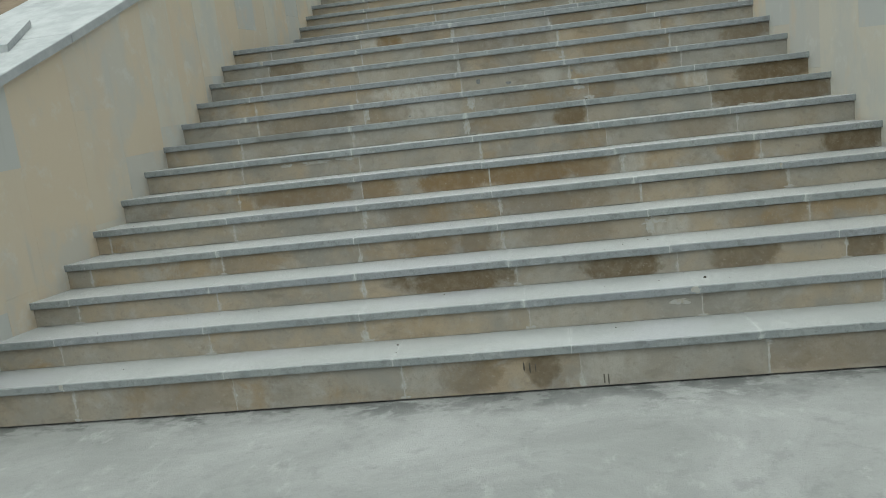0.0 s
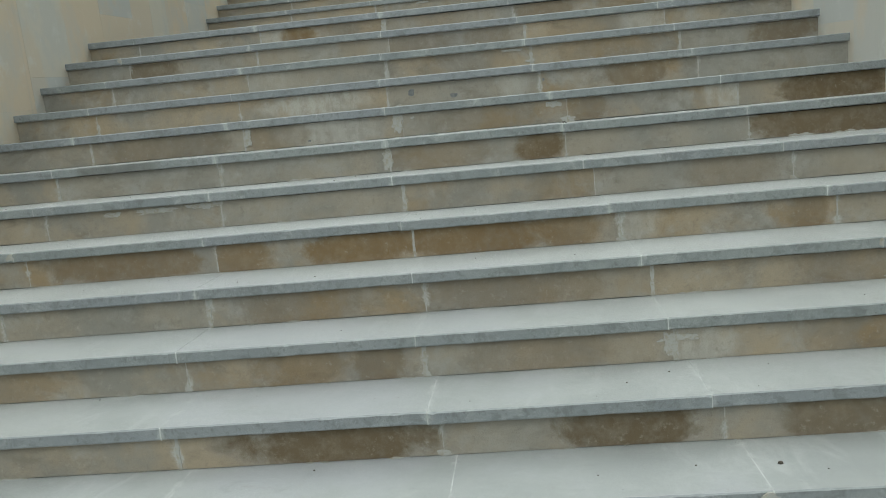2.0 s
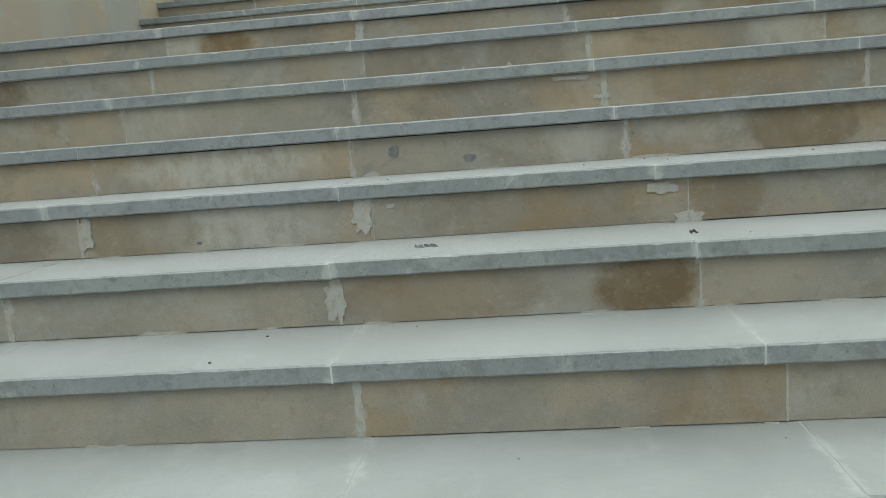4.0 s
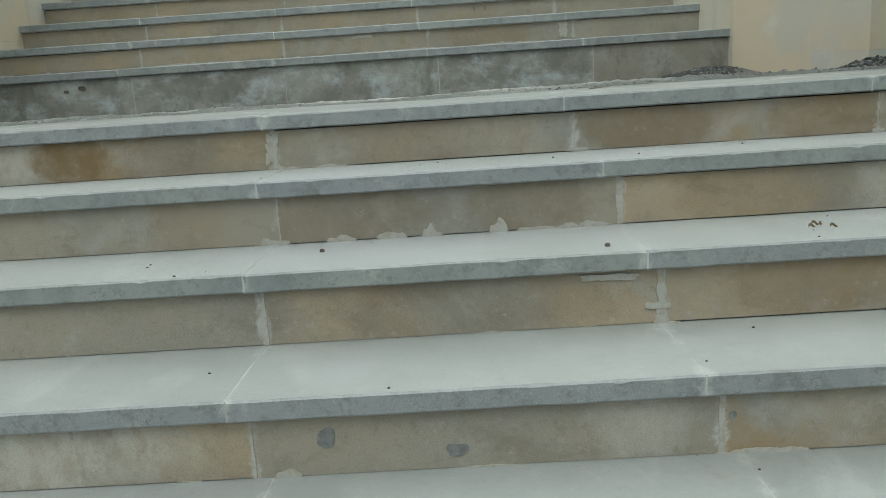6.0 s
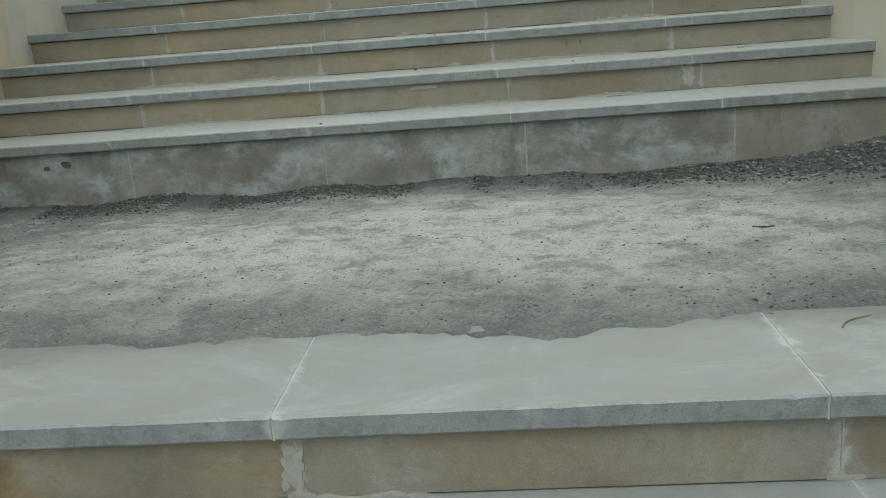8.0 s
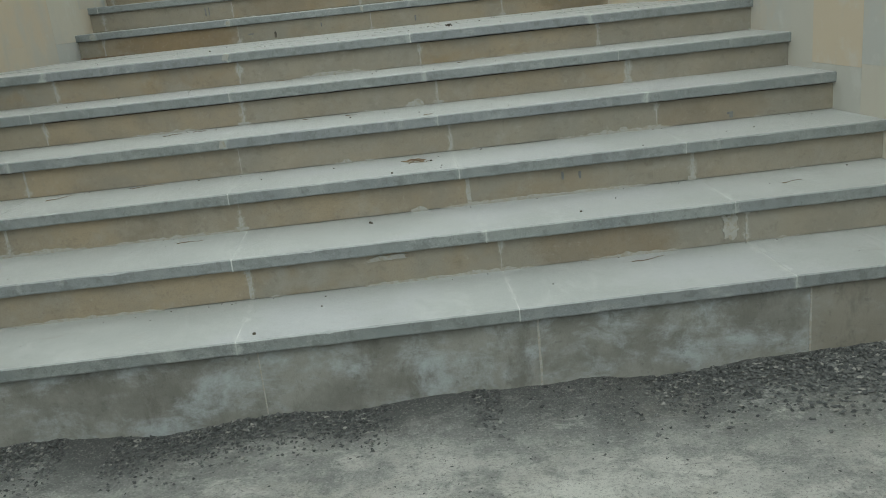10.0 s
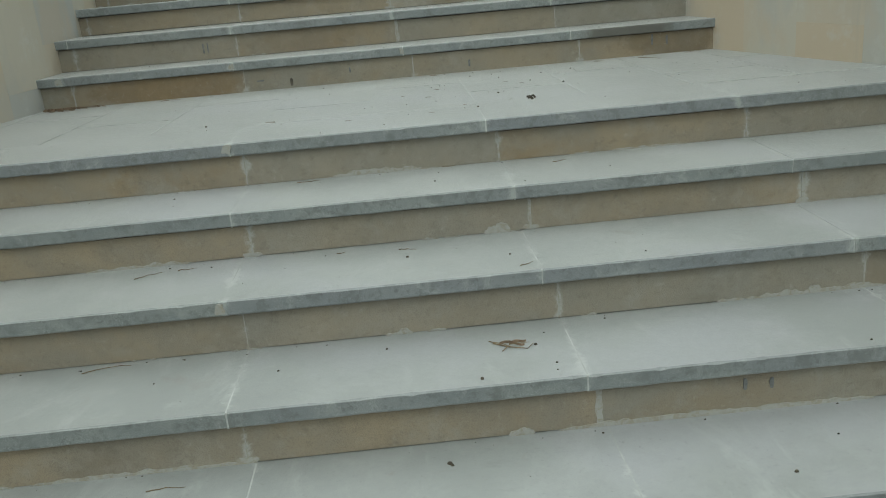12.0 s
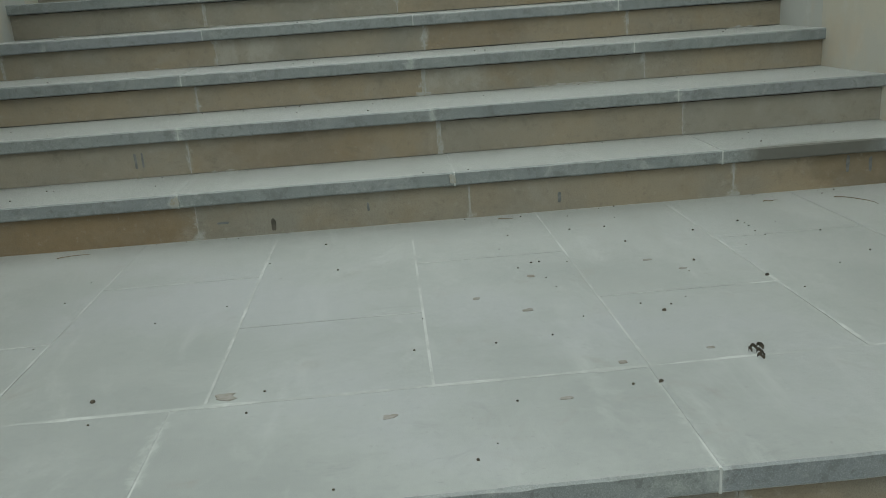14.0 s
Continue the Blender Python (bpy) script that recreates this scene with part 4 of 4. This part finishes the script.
# earth banks behind the walls
def bank(name, line, out):
    nx, ny = 40, 60
    ys = np.linspace(-0.5, 30, ny)
    v = []
    for y in ys:
        for k in range(nx):
            d = 60 * (k / (nx - 1)) ** 2.2
            x = side(line, y) + out * (1.03 + d)
            z = wall_top(min(y, 14 + 0.2 * (y - 14)) if y > 14 else y) - 0.035 + 0.25 * min(d, 6) * 0.12
            z += 0.05 * noise.noise(Vector((x * 1.5, y * 1.5, 0))) * min(1, d * 4)
            if y < -0.3:
                z = -0.3
            v.append((x, y, z))
    q = [(r * nx + c, r * nx + c + 1, (r + 1) * nx + c + 1, (r + 1) * nx + c) for r in range(ny - 1) for c in range(nx - 1)]
    tagged(new(name, mesh_of(name, v, q, M_EARTH, smooth=True)), "bare brown earth bank behind the side wall", "earth", kind="structure")


bank("bank_left", LEFT, -1)
bank("bank_right", RIGHT, 1)


# ---- litter ----
def tube(points, r):
    verts, faces, n = [], [], 5
    for i, p in enumerate(points):
        taper = r * (1 - 0.6 * i / max(1, len(points) - 1))
        a = points[min(i + 1, len(points) - 1)]
        b = points[max(i - 1, 0)]
        d = Vector((a[0] - b[0], a[1] - b[1], a[2] - b[2])).normalized()
        u = d.cross(Vector((0, 0, 1))).normalized()
        w = u.cross(d)
        for k in range(n):
            t = 2 * math.pi * k / n
            c = Vector(p) + (u * math.cos(t) + w * math.sin(t)) * taper
            verts.append(tuple(c))
    for i in range(len(points) - 1):
        for k in range(n):
            faces.append((i * n + k, i * n + (k + 1) % n, (i + 1) * n + (k + 1) % n, (i + 1) * n + k))
    faces += [tuple(range(n))[::-1], tuple((len(points) - 1) * n + k for k in range(n))]
    return verts, faces


def twig(x, y, z, length, turn, seed, r=0.0016, label="thin dry brown twig lying on a stone tread", material=M_TWIG):
    t = random.Random(seed)
    pts, a = [], radians(turn)
    px, py = x - math.cos(a) * length / 2, y - math.sin(a) * length / 2
    for k in range(7):
        pts.append((px, py, z + r + abs(t.gauss(0, 0.0012)) * (k % 2)))
        a += t.uniform(-0.35, 0.35)
        px += math.cos(a) * length / 6
        py += math.sin(a) * length / 6
    tagged(new("twig", mesh_of("twig", *tube(pts, r), material)), label, "twig", "fallen twigs")


TWIGS = [(0.33, 8.133, 17, 0.05, 35), (-0.229, 8.406, 17, 0.03, 8), (-0.015, 8.395, 17, 0.06, 14), (0.16, 8.83, 18, 0.05, 4), (1.04, 7.296, 14, 0.13, 12), (-0.833, 8.36, 17, 0.09, 14), (-0.72, 8.40, 17, 0.06, 14), (1.35, 10.298, 19, 0.16, -30), (1.075, 10.36, 19, 0.05, 3), (1.68, 7.535, 15, 0.09, 20), (-0.665, 7.66, 15, 0.1, 12),
         (-0.9, 8.05, 16, 0.14, 8), (-0.35, 8.80, 18, 0.08, 10), (-1.2, 10.39, 19, 0.1, 8), (-1.25, 7.99, 16, 0.12, 5), (0.55, 8.74, 18, 0.05, 4), (-1.75, 10.35, 19, 0.14, 12), (1.6, 10.4, 19, 0.09, 3), (0.2, 10.42, 19, 0.05, 6)]
for n, (x, y, k, length, turn) in enumerate(TWIGS):
    z = NOSE[k][1] + 0.001 - (0.012 * (y - 9.19) if k == 19 and y > 9.19 else 0)
    twig(x, y, z, length, turn, n)
twig(1.131, 4.80, 2.0795, 0.10, 80, 40, 0.0024, "curled pale straw on the landing edge")
twig(1.228, 5.63, rough_z(1.228, 5.63), 0.065, -6, 41, 0.005, "dark stick lying on the rough screed", M_DARK)


def leaf(cx, cy, z, length, width, turn, seed):
    t = random.Random(seed)
    a = radians(turn)
    v, f = [], []
    for i in range(9):
        s = i / 8
        w = width * math.sin(math.pi * min(1, s * 0.97 + 0.03)) ** 0.7
        c = 0.22 * length * math.sin(s * 2.5 + t.random())
        for j in (-1, 0, 1):
            u, o = (s - 0.5) * length, j * w / 2 + c * 0.3
            h = 0.004 + abs(j) * 0.006 + 0.004 * math.sin(s * 5)
            v.append((cx + u * math.cos(a) - o * math.sin(a), cy + u * math.sin(a) + o * math.cos(a), z + h))
    for i in range(8):
        for j in range(2):
            f.append((i * 3 + j, i * 3 + j + 1, i * 3 + 4 + j, i * 3 + 3 + j))
    n = len(v)
    v2 = [(x, y, zz - 0.0012) for x, y, zz in v]
    f2 = [tuple(n + k for k in q[::-1]) for q in f]
    return v + v2, f + f2


zz = NOSE[16][1]
dry = gather([leaf(0.25, 7.937, zz, 0.07, 0.005, -12, 1), leaf(0.268, 7.945, zz, 0.055, 0.004, 24, 2)])
curl = tagged(new("dry_leaf", mesh_of("dry_leaf", *dry, M_LEAF)), "curled brown dry leaf with stalks on a tread", "leaf")
for stalk, r in (([(0.19, 7.975, zz + 0.003), (0.225, 7.94, zz + 0.008), (0.25, 7.92, zz + 0.003)], 0.0016), ([(0.22, 7.905, zz + 0.002), (0.245, 7.93, zz + 0.009), (0.30, 7.945, zz + 0.003)], 0.0016), ([(0.2, 7.96, zz + 0.003), (0.24, 7.925, zz + 0.004), (0.29, 7.905, zz + 0.003), (0.31, 7.935, zz + 0.003)], 0.0022)):
    part("stalk", mesh_of("stalk", *tube(stalk, r), M_TWIG), curl, "thin brown stalk")
dry = gather([leaf(1.256 + dx, 2.734 + dy, tread_z(8, 2.734) - 0.0032, length, 0.005, a, 5) for dx, dy, a, length in ((0, 0, 10, 0.018), (-0.012, -0.004, 40, 0.008))])
tagged(new("dry_leaf", mesh_of("dry_leaf", *dry, M_DARK)), "small dark crumpled leaf on a tread", "leaf")
dry = gather([leaf(1.53 + dx, 3.885 + dy, tread_z(11, 3.885) - 0.003, 0.018, 0.004, a, 5) for dx, dy, a in ((0, 0, 10), (0.03, 0.02, 50), (0.05, -0.01, -20), (0.02, 0.03, 0))])
tagged(new("dry_leaf", mesh_of("dry_leaf", *dry, M_TWIG)), "small crumpled dark leaves on a tread", "leaf")

crng = random.Random(21)
dry = gather([leaf(0.515 + crng.gauss(0, 0.016), 9.195 + crng.gauss(0, 0.014), 3.071, crng.uniform(0.01, 0.02), crng.uniform(0.003, 0.005), crng.uniform(-40, 40), n) for n in range(7)])
tagged(new("dry_leaf", mesh_of("dry_leaf", *dry, M_DARK)), "crumbled dark brown leaf remains on the paved landing", "leaf")
# dark crumbs scattered over treads and landing
crng = np.random.default_rng(8)


def crumb(x, y, z, r):
    a, b = crng.uniform(0, 6.28), crng.uniform(0.6, 1.0)
    ring = [(x + math.cos(a + k * 1.2566) * r * crng.uniform(0.7, 1.2), y + math.sin(a + k * 1.2566) * r * b * crng.uniform(0.7, 1.2)) for k in range(5)]
    v = [(p, q, z) for p, q in ring] + [(x + (p - x) * 0.7, y + (q - y) * 0.7, z + r * 0.8) for p, q in ring] + [(x, y, z + r)]
    f = [(k, (k + 1) % 5, 5 + (k + 1) % 5, 5 + k) for k in range(5)] + [(5 + k, 5 + (k + 1) % 5, 10) for k in range(5)] + [(4, 3, 2, 1, 0)]
    return v, f


crumbs = []
for x, y, r in ((-0.781, 9.255, 0.006), (0.307, 9.114, 0.006), (0.429, 9.47, 0.006), (0.747, 9.646, 0.006), (-0.335, 10.0, 0.004), (1.056, 9.986, 0.004), (0.88, 10.155, 0.005), (0.499, 10.041, 0.004), (0.621, 9.813, 0.005), (0.199, 9.913, 0.004), (-0.145, 9.37, 0.003), (0.03, 9.369, 0.003), (-0.444, 9.232, 0.003), (-0.767, 9.684, 0.003), (-0.386, 10.283, 0.004), (1.081, 9.77, 0.004), (0.373, 10.22, 0.004), (0.483, 10.219, 0.004), (0.72, 10.098, 0.004), (-0.061, 8.902, 0.004)):
    crumbs.append(crumb(x, y, 3.071 - 0.012 * max(0, y - 9.19), r))
for _ in range(110):
    x, y = crng.uniform(-1.8, 1.75), crng.uniform(8.85, 10.44)
    if crng.random() < 0.25 + 0.75 * (x > 0.1):
        crumbs.append(crumb(x, y, 3.071 - 0.012 * max(0, y - 9.19), crng.uniform(0.001, 0.0036)))
for k in (14, 15, 16, 17, 18, 19, 20, 21, 22):
    y = NOSE[k + 1][0] + OVER - 0.008
    for _ in range(26):
        x = crng.uniform(side(LEFT, y) + 0.05, side(RIGHT, y) - 0.05)
        z = NOSE[k][1] - (0.0155 if k == 19 else 0.0005)
        crumbs.append(crumb(x, y - abs(crng.normal(0, 0.02)), z, crng.uniform(0.001, 0.0036)))
for k in NOSE:
    if k in (13, 19, 26):
        continue
    for _ in range(14):
        x = crng.uniform(side(LEFT, NOSE[k][0]) + 0.1, side(RIGHT, NOSE[k][0]) - 0.1)
        y = crng.uniform(NOSE[k][0] + 0.02, NOSE[k + 1][0])
        crumbs.append(crumb(x, y, tread_z(k, y), crng.uniform(0.0012, 0.0042)))
for x, y, k, r in ((0.293, 3.963, 11, 0.008), (1.009, 3.8, 11, 0.008), (1.724, 0.551, 2, 0.009), (-0.014, 0.268, 1, 0.007), (0.149, 7.756, 16, 0.006), (0.315, 7.929, 16, 0.006), (0.346, 7.764, 16, 0.003), (0.687, 8.142, 17, 0.004), (-0.016, 8.305, 17, 0.006), (0.098, 8.621, 18, 0.005), (-0.348, 7.011, 14, 0.007), (0.043, 7.634, 15, 0.007), (0.05, 7.625, 15, 0.005), (0.836, 7.446, 15, 0.006)):
    crumbs.append(crumb(x, y, tread_z(k, y), r))
tagged(new("debris_crumbs", mesh_of("debris_crumbs", *gather(crumbs), M_DARK)), "scattered dark crumbs of soil and leaf on the treads", "debris", kind="stuff")

# a scuffed dirt mark on one tread
mark = []
for n in range(12):
    dx, dy = crng.normal(0, 0.018), crng.normal(0, 0.007)
    mark.append(leaf(0.528 + dx, 2.771 + dy, tread_z(8, 2.771 + dy) - 0.0038, crng.uniform(0.006, 0.02), crng.uniform(0.0012, 0.003), crng.uniform(-12, 30), n))
part("dirt_mark", mesh_of("dirt_mark", *gather(mark), plain_material("grey_scuff", (0.2, 0.205, 0.195), (0.3, 0.305, 0.295), 80)), STAIRS[1], "grey scuffed dirt mark on a tread")["kind"] = "stuff"
# leaf litter blown into the corner of the paved landing
litter = []
for n in range(90):
    y = 10.44 - abs(crng.normal(0, 0.035))
    x = side(LEFT, y) + 0.03 + abs(crng.normal(0, 0.14))
    litter.append(leaf(x, y, 3.071 - 0.012 * (y - 9.19) - 0.003, crng.uniform(0.008, 0.028), crng.uniform(0.003, 0.008), crng.uniform(-90, 90), n))
tagged(new("leaf_litter", mesh_of("leaf_litter", *gather(litter), M_LEAF)), "brown leaf litter blown into the landing corner", "leaf litter", kind="stuff")
